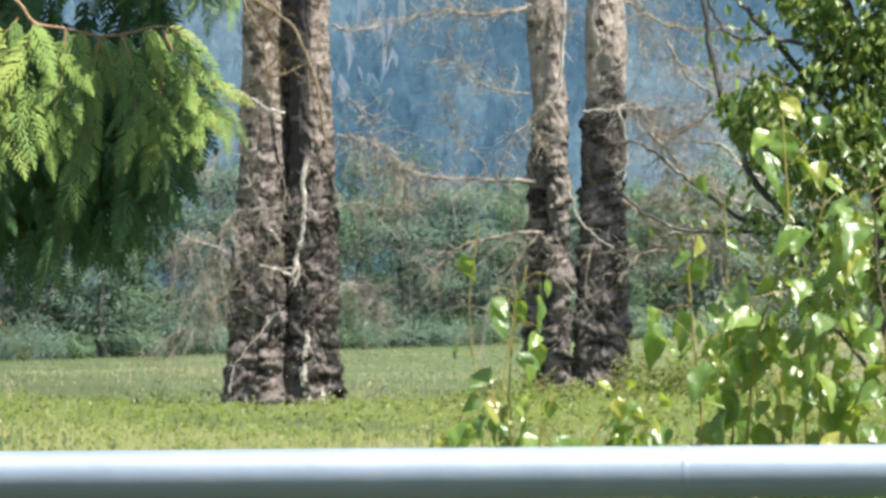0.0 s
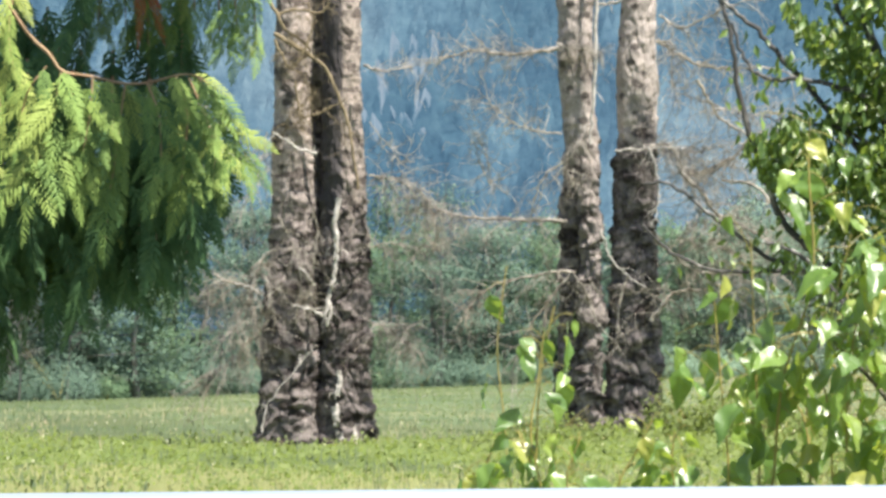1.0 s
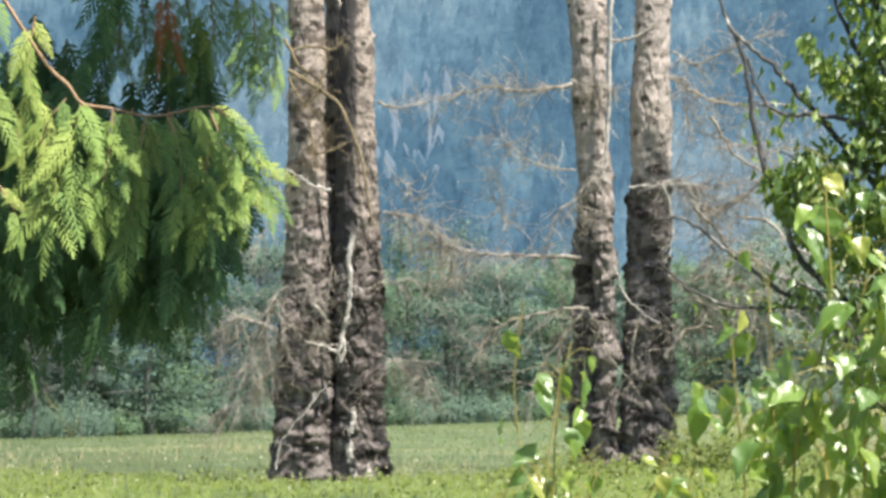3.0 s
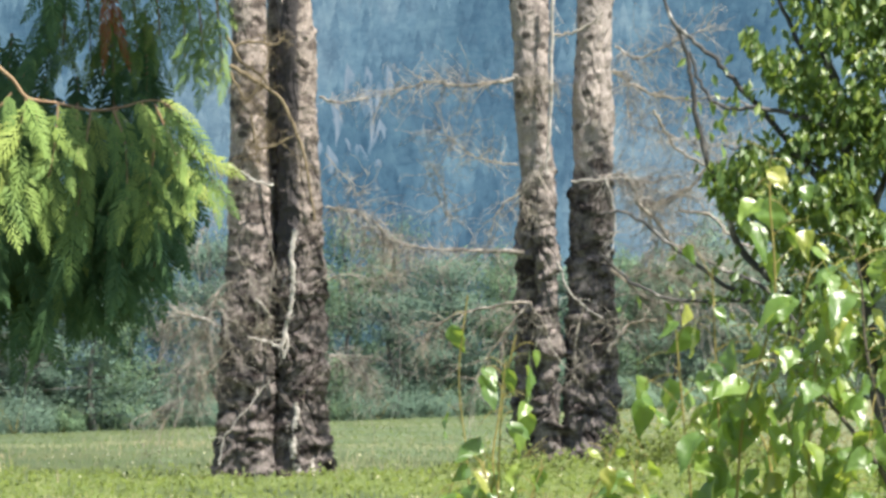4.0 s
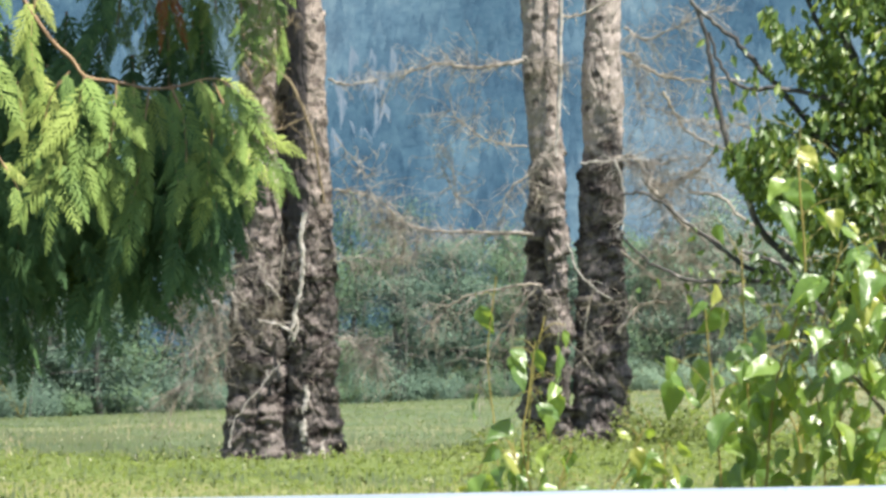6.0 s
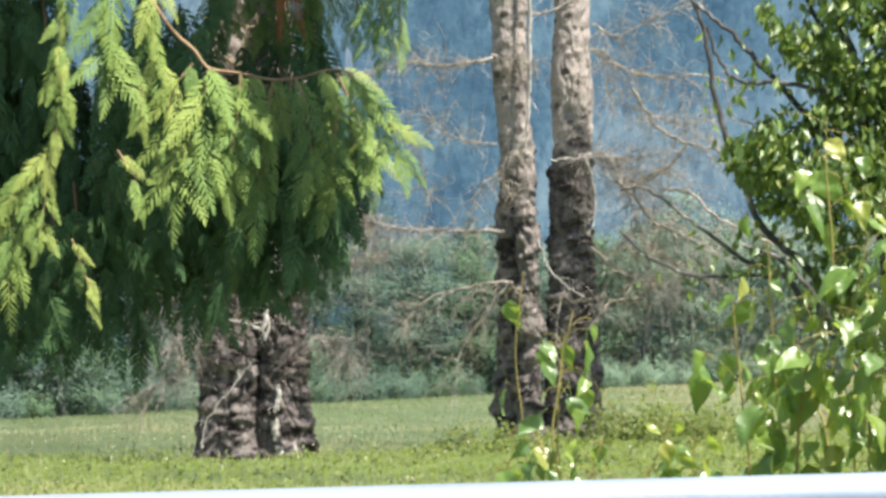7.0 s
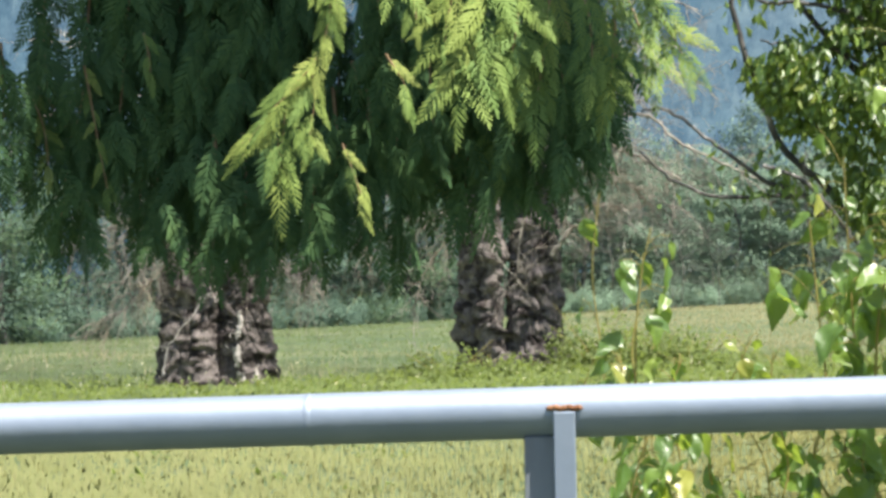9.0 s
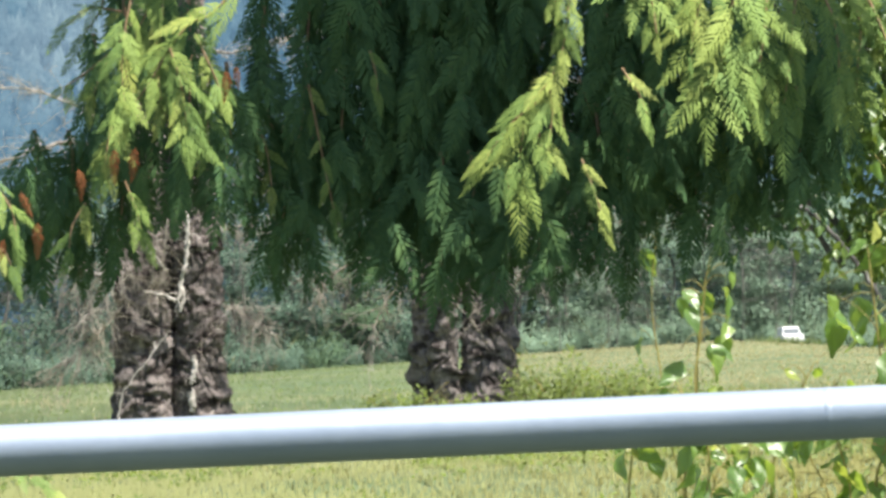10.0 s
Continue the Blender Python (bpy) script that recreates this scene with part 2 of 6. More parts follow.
M = {
    "meadow": surface("meadow_soil_and_thatch", [(0.3, (0.090, 0.129, 0.063)), (0.5, (0.110, 0.150, 0.077)), (0.7, (0.152, 0.177, 0.102))], 0.5, rough=0.95,
                      second=(0.07, (0.25, 0.245, 0.13), 0.5), spec=0.1),
    "field_grass": foliage("field_grass", [(0, (0.092, 0.134, 0.077)), (0.5, (0.112, 0.154, 0.095)), (1, (0.142, 0.178, 0.115))], 0.8, 0.5, (0.244, 0.336, 0.076), spec=0.1,
                           patch=(0.09, (0.215, 0.23, 0.125), 0.5)),
    "dry_grass": foliage("dry_grass", [(0, (0.310, 0.345, 0.150)), (0.5, (0.345, 0.370, 0.165)), (1, (0.390, 0.400, 0.190))], 0.7, 0.5, (0.43, 0.387, 0.155), spec=0.2,
                         patch=(0.2, (0.25, 0.275, 0.12), 0.4)),
    "tan_grass": foliage("tan_grass", [(0, (0.287, 0.288, 0.168)), (0.5, (0.336, 0.322, 0.192)), (1, (0.390, 0.356, 0.222))], 0.7, 0.5, (0.32, 0.31, 0.14), spec=0.15),
    "weed": foliage("weed_leaf", [(0, (0.197, 0.252, 0.093)), (0.5, (0.234, 0.286, 0.113)), (0.85, (0.268, 0.312, 0.133)), (1, (0.319, 0.351, 0.163))], 0.8, 0.5, (0.326, 0.42, 0.067), spec=0.15, patch=(0.9, (0.135, 0.195, 0.07), 0.6)),
    "flower": foliage("seed_heads", [(0, (0.7, 0.7, 0.6)), (1, (0.75, 0.68, 0.35))], 0.8, 0.2, (0.8, 0.8, 0.6)),
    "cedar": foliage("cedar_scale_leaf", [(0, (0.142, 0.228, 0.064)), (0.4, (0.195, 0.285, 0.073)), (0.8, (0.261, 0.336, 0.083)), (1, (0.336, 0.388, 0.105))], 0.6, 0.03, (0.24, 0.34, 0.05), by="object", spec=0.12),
    # copy of the cedar leaf with inner shade put into its colour
    "cedar_shade": foliage("cedar_shade_leaf", [(0, (0.088, 0.170, 0.070)), (0.5, (0.112, 0.205, 0.080)), (1, (0.142, 0.238, 0.086))], 0.6, 0.02, (0.2, 0.3, 0.05), spec=0.1, patch=(7.0, (0.066, 0.13, 0.064), 0.6)),
    "cedar_brown": foliage("cedar_dead_scale_leaf", [(0, (0.32, 0.10, 0.035)), (1, (0.42, 0.16, 0.06))], 0.8, 0.2, (0.5, 0.2, 0.08), by="object"),
    "cedar_bark": surface("cedar_bark", [(0.3, (0.07, 0.045, 0.03)), (0.7, (0.22, 0.14, 0.09))], 6, (1, 1, 0.1), 0.9, 0.8),
    "cedar_twig": surface("cedar_twig", [(0.3, (0.26, 0.15, 0.075)), (0.7, (0.44, 0.30, 0.17))], 20, (1, 1, 1), 0.7, 0.2),
    "poplar": foliage("poplar_leaf", [(0, (0.08, 0.165, 0.045)), (0.5, (0.145, 0.26, 0.058)), (0.85, (0.23, 0.34, 0.062)), (1, (0.44, 0.42, 0.085))], 0.34, 0.48, (0.55, 0.68, 0.06), by="object", spec=0.7, coat=0.7),
    "poplar_far": foliage("poplar_crown_leaf", [(0, (0.065, 0.12, 0.038)), (0.5, (0.115, 0.195, 0.05)), (0.9, (0.22, 0.30, 0.065)), (1, (0.34, 0.38, 0.09))], 0.38, 0.40, (0.42, 0.55, 0.06), spec=0.45, coat=0.2),
    "poplar_stem": surface("poplar_green_stem", [(0.3, (0.19, 0.175, 0.05)), (0.7, (0.38, 0.30, 0.085))], 12, (1, 1, 0.3), 0.6, 0.2),
    "poplar_bark": surface("poplar_bark", [(0.48, (0.05, 0.047, 0.045)), (0.58, (0.13, 0.12, 0.11)), (0.68, (0.50, 0.47, 0.44))], 8, (1, 1, 0.6), 0.8, 0.4),
    "poplar_young": surface("young_poplar_bark", [(0.35, (0.05, 0.045, 0.035)), (0.65, (0.13, 0.11, 0.08))], 14, (1, 1, 0.4), 0.8, 0.3),
    "dead_wood": surface("grey_dead_wood", [(0.34, (0.118, 0.101, 0.087)), (0.52, (0.325, 0.288, 0.248)), (0.78, (0.570, 0.519, 0.460))], 6, (1, 1, 1), 0.9, 0.3, second=(1.1, (0.3, 0.232, 0.11), 0.25)),
    "vine_wood": surface("vine_wood", [(0.3, (0.13, 0.10, 0.06)), (0.6, (0.24, 0.185, 0.11)), (0.8, (0.36, 0.29, 0.18))], 7, (1, 1, 1), 0.9, 0.3),
    "bleached": surface("bleached_wood", [(0.3, (0.28, 0.25, 0.22)), (0.5, (0.45, 0.41, 0.37)), (0.7, (0.62, 0.58, 0.53))], 9, (1, 1, 1), 0.85, 0.3),
    "bark_a": bark("rugged_bark_a", (0.20, 0.175, 0.165), (0.40, 0.34, 0.305), 4.6, 2.4),
    "bark_strip": bark("rugged_bark_strip", (0.175, 0.152, 0.143), (0.36, 0.305, 0.27), 4.8, 2.4, side_strip=(-7.76, 4.4)),
    "bark_b": bark("rugged_bark_b", (0.25, 0.22, 0.205), (0.41, 0.355, 0.325), 5.6, 0.8, smooth=0.45),
    "bark_c": bark("rugged_bark_c", (0.19, 0.168, 0.16), (0.42, 0.365, 0.335), 6.2, 0.3, smooth=0.7),
    "steel": surface("galvanised_steel", [(0.3, (0.41, 0.48, 0.57)), (0.7, (0.48, 0.55, 0.64))], 18, (1, 1, 1), 0.5, 0.03, 60, metal=0.65, second=(5, (0.38, 0.45, 0.54), 0.6)),
    # darker copy of the steel, the web's shade put into its colour
    "shade_steel": surface("weathered_shade_steel", [(0.3, (0.24, 0.27, 0.29)), (0.7, (0.40, 0.44, 0.46))], 22, (1, 1, 0.3), 0.5, 0.1, 60, metal=0.3, second=(6, (0.16, 0.17, 0.18), 0.5)),
    "rust": surface("rusty_weld", [(0.3, (0.30, 0.12, 0.05)), (0.7, (0.55, 0.27, 0.12))], 60, (1, 1, 1), 0.9, 0.8),
    # woodland leaf colours raised and blued to stand for distance haze
    "belt_leaf": foliage("woodland_leaf", [(0, (0.167, 0.254, 0.199)), (0.5, (0.203, 0.301, 0.228)), (1, (0.243, 0.346, 0.254))], 1.0, 0.5, (0.16, 0.24, 0.20), spec=0.0),
    "belt_light": foliage("woodland_light_leaf", [(0, (0.153, 0.252, 0.155)), (0.5, (0.193, 0.301, 0.184)), (1, (0.239, 0.344, 0.199))], 1.0, 0.5, (0.22, 0.31, 0.18), spec=0.0),
    # paler still, for the hazier right end of the woodland
    "belt_pale": foliage("pale_haze_leaf", [(0, (0.279, 0.393, 0.288)), (0.5, (0.328, 0.450, 0.328)), (1, (0.379, 0.511, 0.363))], 1.0, 0.5, (0.22, 0.31, 0.25), spec=0.0),
    "belt_trunk": surface("woodland_trunk", [(0.3, (0.083, 0.082, 0.072)), (0.7, (0.173, 0.168, 0.152))], 2, (1, 1, 0.3), 0.9, 0.3),
    "slope": surface("haze_glow_slope", [(0.3, (0.003, 0.006, 0.008)), (0.5, (0.005, 0.009, 0.011)), (0.7, (0.008, 0.012, 0.014))], 0.03, (1, 1, 1), 1.0, 0.0, second=(0.008, (0.012, 0.016, 0.018), 0.6), spec=0.0),
    "slope_tree": foliage("haze_glow_conifer", [(0, (0.003, 0.005, 0.006)), (0.6, (0.004, 0.007, 0.009)), (0.96, (0.005, 0.009, 0.011)), (1, (0.012, 0.014, 0.016))], 1.0, 0.0, spec=0.0, patch=(0.009, (0.008, 0.010, 0.012), 0.7)),
    "cliff": surface("haze_glow_cliff", [(0.35, (0.05, 0.05, 0.055)), (0.65, (0.09, 0.085, 0.085))], 0.2, (1, 1, 0.4), 1.0, 0.0, spec=0.0),
    "white_paint": surface("white_paint", [(0.3, (0.74, 0.74, 0.73)), (0.7, (0.82, 0.82, 0.81))], 3, (1, 1, 1), 0.35, 0.0),
    "dark_glass": surface("window_glass", [(0.3, (0.20, 0.22, 0.24)), (0.7, (0.24, 0.26, 0.28))], 3, (1, 1, 1), 0.08, 0.0),
    "rubber": surface("tyre_rubber", [(0.3, (0.02, 0.02, 0.02)), (0.7, (0.035, 0.035, 0.035))], 20, (1, 1, 1), 0.8, 0.2),
}


# distance haze painted into slope and conifers as emission
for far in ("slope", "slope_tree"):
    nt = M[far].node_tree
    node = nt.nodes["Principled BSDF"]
    haze = ramp(nt, noise_tex(nt, coords(nt, (1, 0.35, 0.55)), 0.014, 9.0, 0.62), [(0.40, (0.060, 0.122, 0.178)), (0.5, (0.100, 0.178, 0.240)), (0.60, (0.155, 0.232, 0.286))])
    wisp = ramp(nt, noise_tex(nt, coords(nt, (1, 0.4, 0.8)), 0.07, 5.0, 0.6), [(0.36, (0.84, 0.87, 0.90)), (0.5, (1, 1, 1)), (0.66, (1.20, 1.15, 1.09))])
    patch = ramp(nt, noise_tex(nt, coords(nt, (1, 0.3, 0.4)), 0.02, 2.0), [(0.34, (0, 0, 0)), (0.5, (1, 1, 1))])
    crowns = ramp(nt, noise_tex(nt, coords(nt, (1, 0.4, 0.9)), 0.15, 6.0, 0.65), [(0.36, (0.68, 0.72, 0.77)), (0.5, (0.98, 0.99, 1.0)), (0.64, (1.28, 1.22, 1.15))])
    haze = mixed(nt, 1.0, haze, crowns, "MULTIPLY")
    nt.links.new(mixed(nt, 1.0, haze, mixed(nt, patch, (1, 1, 1), wisp), "MULTIPLY"), node.inputs["Emission Color"])
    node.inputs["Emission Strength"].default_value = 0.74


# cliff rock emits a paler tone of the painted haze
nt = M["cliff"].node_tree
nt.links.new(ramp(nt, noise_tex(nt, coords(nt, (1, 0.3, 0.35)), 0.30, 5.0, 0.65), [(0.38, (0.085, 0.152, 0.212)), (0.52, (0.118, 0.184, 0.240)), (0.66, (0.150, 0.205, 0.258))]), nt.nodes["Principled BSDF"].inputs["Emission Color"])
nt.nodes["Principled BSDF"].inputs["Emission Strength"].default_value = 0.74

# crinkled skin of the poplar leaves
nt = M["poplar"].node_tree
crinkle = nt.nodes.new("ShaderNodeBump")
crinkle.inputs["Strength"].default_value, crinkle.inputs["Distance"].default_value = 0.15, 0.05
nt.links.new(noise_tex(nt, coords(nt), 3.0, 3.0), crinkle.inputs["Height"])
nt.links.new(crinkle.outputs[0], nt.nodes["Principled BSDF"].inputs["Normal"])

# unseen verge darkened in colour, to cut light bounced onto cedar and rail
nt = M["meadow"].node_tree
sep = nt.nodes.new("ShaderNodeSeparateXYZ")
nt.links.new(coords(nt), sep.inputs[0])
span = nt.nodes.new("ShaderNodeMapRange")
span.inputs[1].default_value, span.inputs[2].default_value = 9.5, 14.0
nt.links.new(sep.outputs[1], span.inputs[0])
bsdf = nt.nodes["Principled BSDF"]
dim_verge = ramp(nt, noise_tex(nt, coords(nt), 3.0), [(0.3, (0.025, 0.032, 0.018)), (0.7, (0.055, 0.065, 0.035))])
nt.links.new(mixed(nt, span.outputs[0], dim_verge, bsdf.inputs["Base Color"].links[0].from_socket), bsdf.inputs["Base Color"])


# ---------------- mesh helpers ----------------
def mesh_from(name, verts, faces, mat, smooth=True):
    """faces: one array (n, k) or a list of such arrays."""
    me = bpy.data.meshes.new(name)
    verts = np.asarray(verts, np.float32)
    faces = [np.asarray(f, np.int32) for f in (faces if isinstance(faces, list) else [faces]) if len(f)]
    me.vertices.add(len(verts))
    me.vertices.foreach_set("co", verts.ravel())
    loops = np.concatenate([f.ravel() for f in faces])
    totals = np.concatenate([np.full(len(f), f.shape[1], np.int32) for f in faces])
    me.loops.add(len(loops))
    me.loops.foreach_set("vertex_index", loops)
    me.polygons.add(len(totals))
    me.polygons.foreach_set("loop_start", (np.cumsum(totals) - totals).astype(np.int32))
    me.polygons.foreach_set("loop_total", totals)
    me.polygons.foreach_set("use_smooth", np.full(len(totals), smooth))
    me.materials.append(mat)
    me.update()
    me.validate()
    return me


def part(name, me, parent=None, label="", m=None):
    ob = new(name, me)
    if parent is not None:
        ob.parent = parent
    if m is not None:
        ob.matrix_basis = m
    return tagged(ob, label)


def thing(name, label, category, group="", at=(0, 0, 0)):
    ob = new(name)
    ob.location = at
    ob.empty_display_size = 0.1
    return tagged(ob, label, category, group)


def joined(pieces):
    """Pieces of (verts, quads) into one."""
    vs, fs, n = [], [], 0
    for v, f in pieces:
        vs.append(v)
        fs.append(np.asarray(f) + n)
        n += len(v)
    return np.concatenate(vs), np.concatenate(fs)


def smooth_line(pts, per=5):
    """A Catmull-Rom curve through pts."""
    p = np.asarray(pts, float)
    p = np.concatenate([[2 * p[0] - p[1]], p, [2 * p[-1] - p[-2]]])
    out = []
    for i in range(1, len(p) - 2):
        for u in np.linspace(0, 1, per, endpoint=False):
            a, b, c, d = p[i - 1 : i + 3]
            out.append(0.5 * (2 * b + (c - a) * u + (2 * a - 5 * b + 4 * c - d) * u**2 + (3 * b - a - 3 * c + d) * u**3))
    return np.array(out + [p[-2]])


def tube(pts, r0, r1, sides=6, radii=None):
    p = np.asarray(pts, float)
    t = np.gradient(p, axis=0)
    t /= np.linalg.norm(t, axis=1, keepdims=True) + 1e-9
    ref = np.array([0.31, 0.93, 0.2]) if abs(t[0] @ [0.31, 0.93, 0.2]) < 0.85 else np.array([0.9, -0.1, 0.4])
    u = np.cross(t, ref)
    u /= np.linalg.norm(u, axis=1, keepdims=True) + 1e-9
    w = np.cross(t, u)
    r = np.linspace(r0, r1, len(p)) if radii is None else np.asarray(radii)
    a = np.linspace(0, 2 * np.pi, sides, endpoint=False)
    v = p[:, None] + r[:, None, None] * (np.cos(a)[None, :, None] * u[:, None] + np.sin(a)[None, :, None] * w[:, None])
    i, j = np.meshgrid(np.arange(len(p) - 1), np.arange(sides), indexing="ij")
    k = (j + 1) % sides
    f = np.stack([i * sides + j, i * sides + k, (i + 1) * sides + k, (i + 1) * sides + j], -1).reshape(-1, 4)
    return v.reshape(-1, 3), f


def turns(rng, n, tilt=1.0):
    """n random turns as matrices; tilt 1: any way round, 0: upright."""
    yaw, pit, rol = rng.uniform(0, 6.283, n), rng.normal(0, tilt, n), rng.normal(0, tilt, n)
    cy, sy, cp, sp, cr, sr = np.cos(yaw), np.sin(yaw), np.cos(pit), np.sin(pit), np.cos(rol), np.sin(rol)
    z, o = np.zeros(n), np.ones(n)
    rz = np.array([[cy, -sy, z], [sy, cy, z], [z, z, o]]).transpose(2, 0, 1)
    rx = np.array([[o, z, z], [z, cp, -sp], [z, sp, cp]]).transpose(2, 0, 1)
    ry = np.array([[cr, z, sr], [z, o, z], [-sr, z, cr]]).transpose(2, 0, 1)
    return rz @ rx @ ry


def scattered(v, f, places, mats, sizes):
    """Copies of one small shape in one mesh."""
    n, k = len(places), len(v)
    out = np.einsum("nij,kj->nki", mats, v) * np.asarray(sizes).reshape(n, 1, -1) + places[:, None]
    return out.reshape(-1, 3), (f[None] + (np.arange(n) * k)[:, None, None]).reshape(-1, f.shape[1])


def leafage(name, v, f, mat, faces, normals):
    """Many small leaves, of so many faces each. They are wound to face the camera's side (-y), and their normals are
    set to their clump's, turned over where the far side is to the sun, to even out the light."""
    a, b, c = v[f[:, 0]], v[f[:, 1]], v[f[:, 2]]
    n = np.cross(b - a, c - a)
    back = n[:, 1] > 0
    n[back] *= -1
    lee = (n.reshape(-1, faces, 3).sum(1) @ np.array(SUN_TO)) < 0
    out = np.where(lee[:, None], -normals, normals)
    me = mesh_from(name, v, np.where(back[:, None], f[:, ::-1], f), mat)
    out = np.repeat(out / (np.linalg.norm(out, axis=1, keepdims=True) + 1e-9), len(v) // len(lee), 0)
    me.normals_split_custom_set_from_vertices(out.tolist())
    return me


LEAFLET = (np.array([[0, 0, 0], [0.30, 0.42, 0.10], [0, 1, -0.12], [-0.30, 0.42, 0.10], [0, 0.45, 0.0]]), np.array([[0, 1, 2, 4], [0, 4, 2, 3]]))
SMALL_LEAF = (np.array([[0, 0, 0], [0.30, 0.45, 0.10], [0, 1, -0.10], [-0.30, 0.45, 0.10]]), np.array([[0, 1, 2, 3]]))
FAR_BLADE = (np.array([[-0.5, 0, 0], [0.5, 0, 0], [0.12, 0.35, 1.0], [-0.12, 0.35, 1.0]]), np.array([[0, 1, 2, 3]]))
BLADE = (np.array([[-0.5, 0, 0], [0.5, 0, 0], [0.32, 0.12, 0.55], [-0.32, 0.12, 0.55], [0.02, 0.4, 1.0], [-0.02, 0.4, 1.0]]), np.array([[0, 1, 2, 3], [3, 2, 4, 5]]))


# ---------------- ground ----------------
def ground_z(x, y):
    x, y = np.asarray(x, float), np.asarray(y, float)
    s = np.clip((y - 110) / 130, 0, 1)
    far = (0.033 * np.clip(x + 30, -25, 40) - 0.09 * np.clip(x - 10, 0, 14)) * s * s * (3 - 2 * s)
    mid = np.clip(1 - np.abs(y - 84) / 26, 0, 1) * 0.015 * np.clip(x + 7, 0, 9)
    lump = 0.05 * np.sin(x * 0.9 + 1.3 * np.sin(y * 0.31)) * np.sin(y * 0.47 + 0.6) * np.clip((y - 20) / 20, 0, 1)
    near = 0.10 * np.clip((7 - y) / 2, 0, 1)
    dip = -0.13 * np.exp(-(((x + 8.3) / 5) ** 2) - ((y - 80) / 9) ** 2)
    return far + mid + lump + near + dip


gx = np.concatenate([np.linspace(-3000, -120, 14), np.linspace(-100, -34, 23), np.linspace(-32, 26, 117), np.linspace(28, 100, 25), np.linspace(120, 3000, 14)])
gy = np.concatenate([np.linspace(-2500, -40, 12), np.linspace(-30, 130, 161), np.linspace(132, 300, 57), np.linspace(320, 1300, 20), np.linspace(1500, 4500, 8)])
X, Y = np.meshgrid(gx, gy, indexing="ij")
Z = ground_z(X, Y)
i, j = np.meshgrid(np.arange(len(gx) - 1), np.arange(len(gy) - 1), indexing="ij")
n = len(gy)
F4 = np.stack([i * n + j, (i + 1) * n + j, (i + 1) * n + j + 1, i * n + j + 1], -1).reshape(-1, 4)
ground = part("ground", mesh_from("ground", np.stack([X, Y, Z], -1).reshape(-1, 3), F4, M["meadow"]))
tagged(ground, "broad flat meadow of green and drying grass", "ground", kind="structure")


def wedge(rng, n, y0, y1, slack=1.0):
    """Places on the ground within the wedge that the camera sees."""
    y = rng.uniform(y0, y1, n)
    x = rng.uniform(-0.185 * y - 1.5 * slack, 0.115 * y + 1.5 * slack, n)
    return np.stack([x, y, ground_z(x, y)], -1)


def stuff(name, v, f, mat, label, category):
    ob = part(name, mesh_from(name, v, f, mat))
    return tagged(ob, label, category, kind="stuff")


rng = np.random.default_rng(11)
def sward(name, p, shape, wide, tall, tilt, mat, label):
    w = np.clip(p[:, 1] / 80, 0.6, 2.2)
    h = rng.uniform(*tall, len(p)) * np.where(rng.random(len(p)) < 0.10, 1.7, 1.0)
    v, f = scattered(*shape, p, turns(rng, len(p), tilt), np.stack([rng.uniform(*wide, len(p)) * w, rng.uniform(0.12, 0.4, len(p)), h], -1))
    lean = rng.normal(0, 0.16, (len(p), 3)) + [0, -0.15, 1.0]
    tagged(part(name, leafage(name, v, f, M[mat], len(shape[1]), lean)), label, "grass", kind="stuff")


# drying grass nearest the fence
sward("dry_grass", wedge(rng, 66000, 27, 62), BLADE, (0.010, 0.022), (0.05, 0.15), 0.9, "dry_grass", "pale drying meadow grass in thin blades")
# field grass out to the woodland
p = wedge(rng, 42000, 46, 105)
p = p[rng.random(len(p)) < np.clip((p[:, 1] - 46) / 20, 0, 1)]
sward("field_grass", p, BLADE, (0.010, 0.020), (0.04, 0.11), 0.9, "field_grass", "green field grass growing in a dense sward")
p = wedge(rng, 95000, 76, 258)
p = p[rng.random(len(p)) < np.clip((p[:, 1] - 76) / 36, 0, 1)]
dry = (p[:, 0] > -0.03 * p[:, 1] + rng.normal(3.0, 3.0, len(p))) & (p[:, 1] > 108 + rng.normal(0, 12, len(p)))
sward("field_grass", p[~dry | (rng.random(len(p)) < 0.2)], FAR_BLADE, (0.016, 0.030), (0.05, 0.13), 0.9, "field_grass", "green field grass out to the woodland edge")
p = wedge(rng, 100000, 100, 262)
dry = (p[:, 0] > -0.03 * p[:, 1] + rng.normal(3.0, 3.0, len(p))) & (p[:, 1] > 108 + rng.normal(0, 12, len(p)))
sward("dry_grass", p[dry], FAR_BLADE, (0.016, 0.030), (0.05, 0.13), 0.9, "tan_grass", "tan dry grass along the far rise of the field")
# taller soft grass in drifts before the trees
p = wedge(rng, 60000, 50, 125)
drift = np.sin(p[:, 0] * 0.9 + 2 * np.sin(p[:, 1] * 0.21)) + np.sin(p[:, 1] * 0.37 + p[:, 0] * 0.5) + rng.normal(0, 1.1, len(p))
p = p[drift > 1.5]
sward("tall_grass", p, BLADE, (0.006, 0.012), (0.12, 0.30), 0.6, "field_grass", "taller soft green grass in drifts over the meadow")
# thin seeding stalks over the field
p = wedge(rng, 9000, 72, 150)
p = p[np.sin(p[:, 0] * 0.6 + 1.5 * np.sin(p[:, 1] * 0.13)) + rng.normal(0, 0.8, len(p)) > 0.2]
sward("seeding_grass", p, BLADE, (0.004, 0.007), (0.14, 0.30), 0.9, "tan_grass", "thin pale seeding grass stalks over the field")
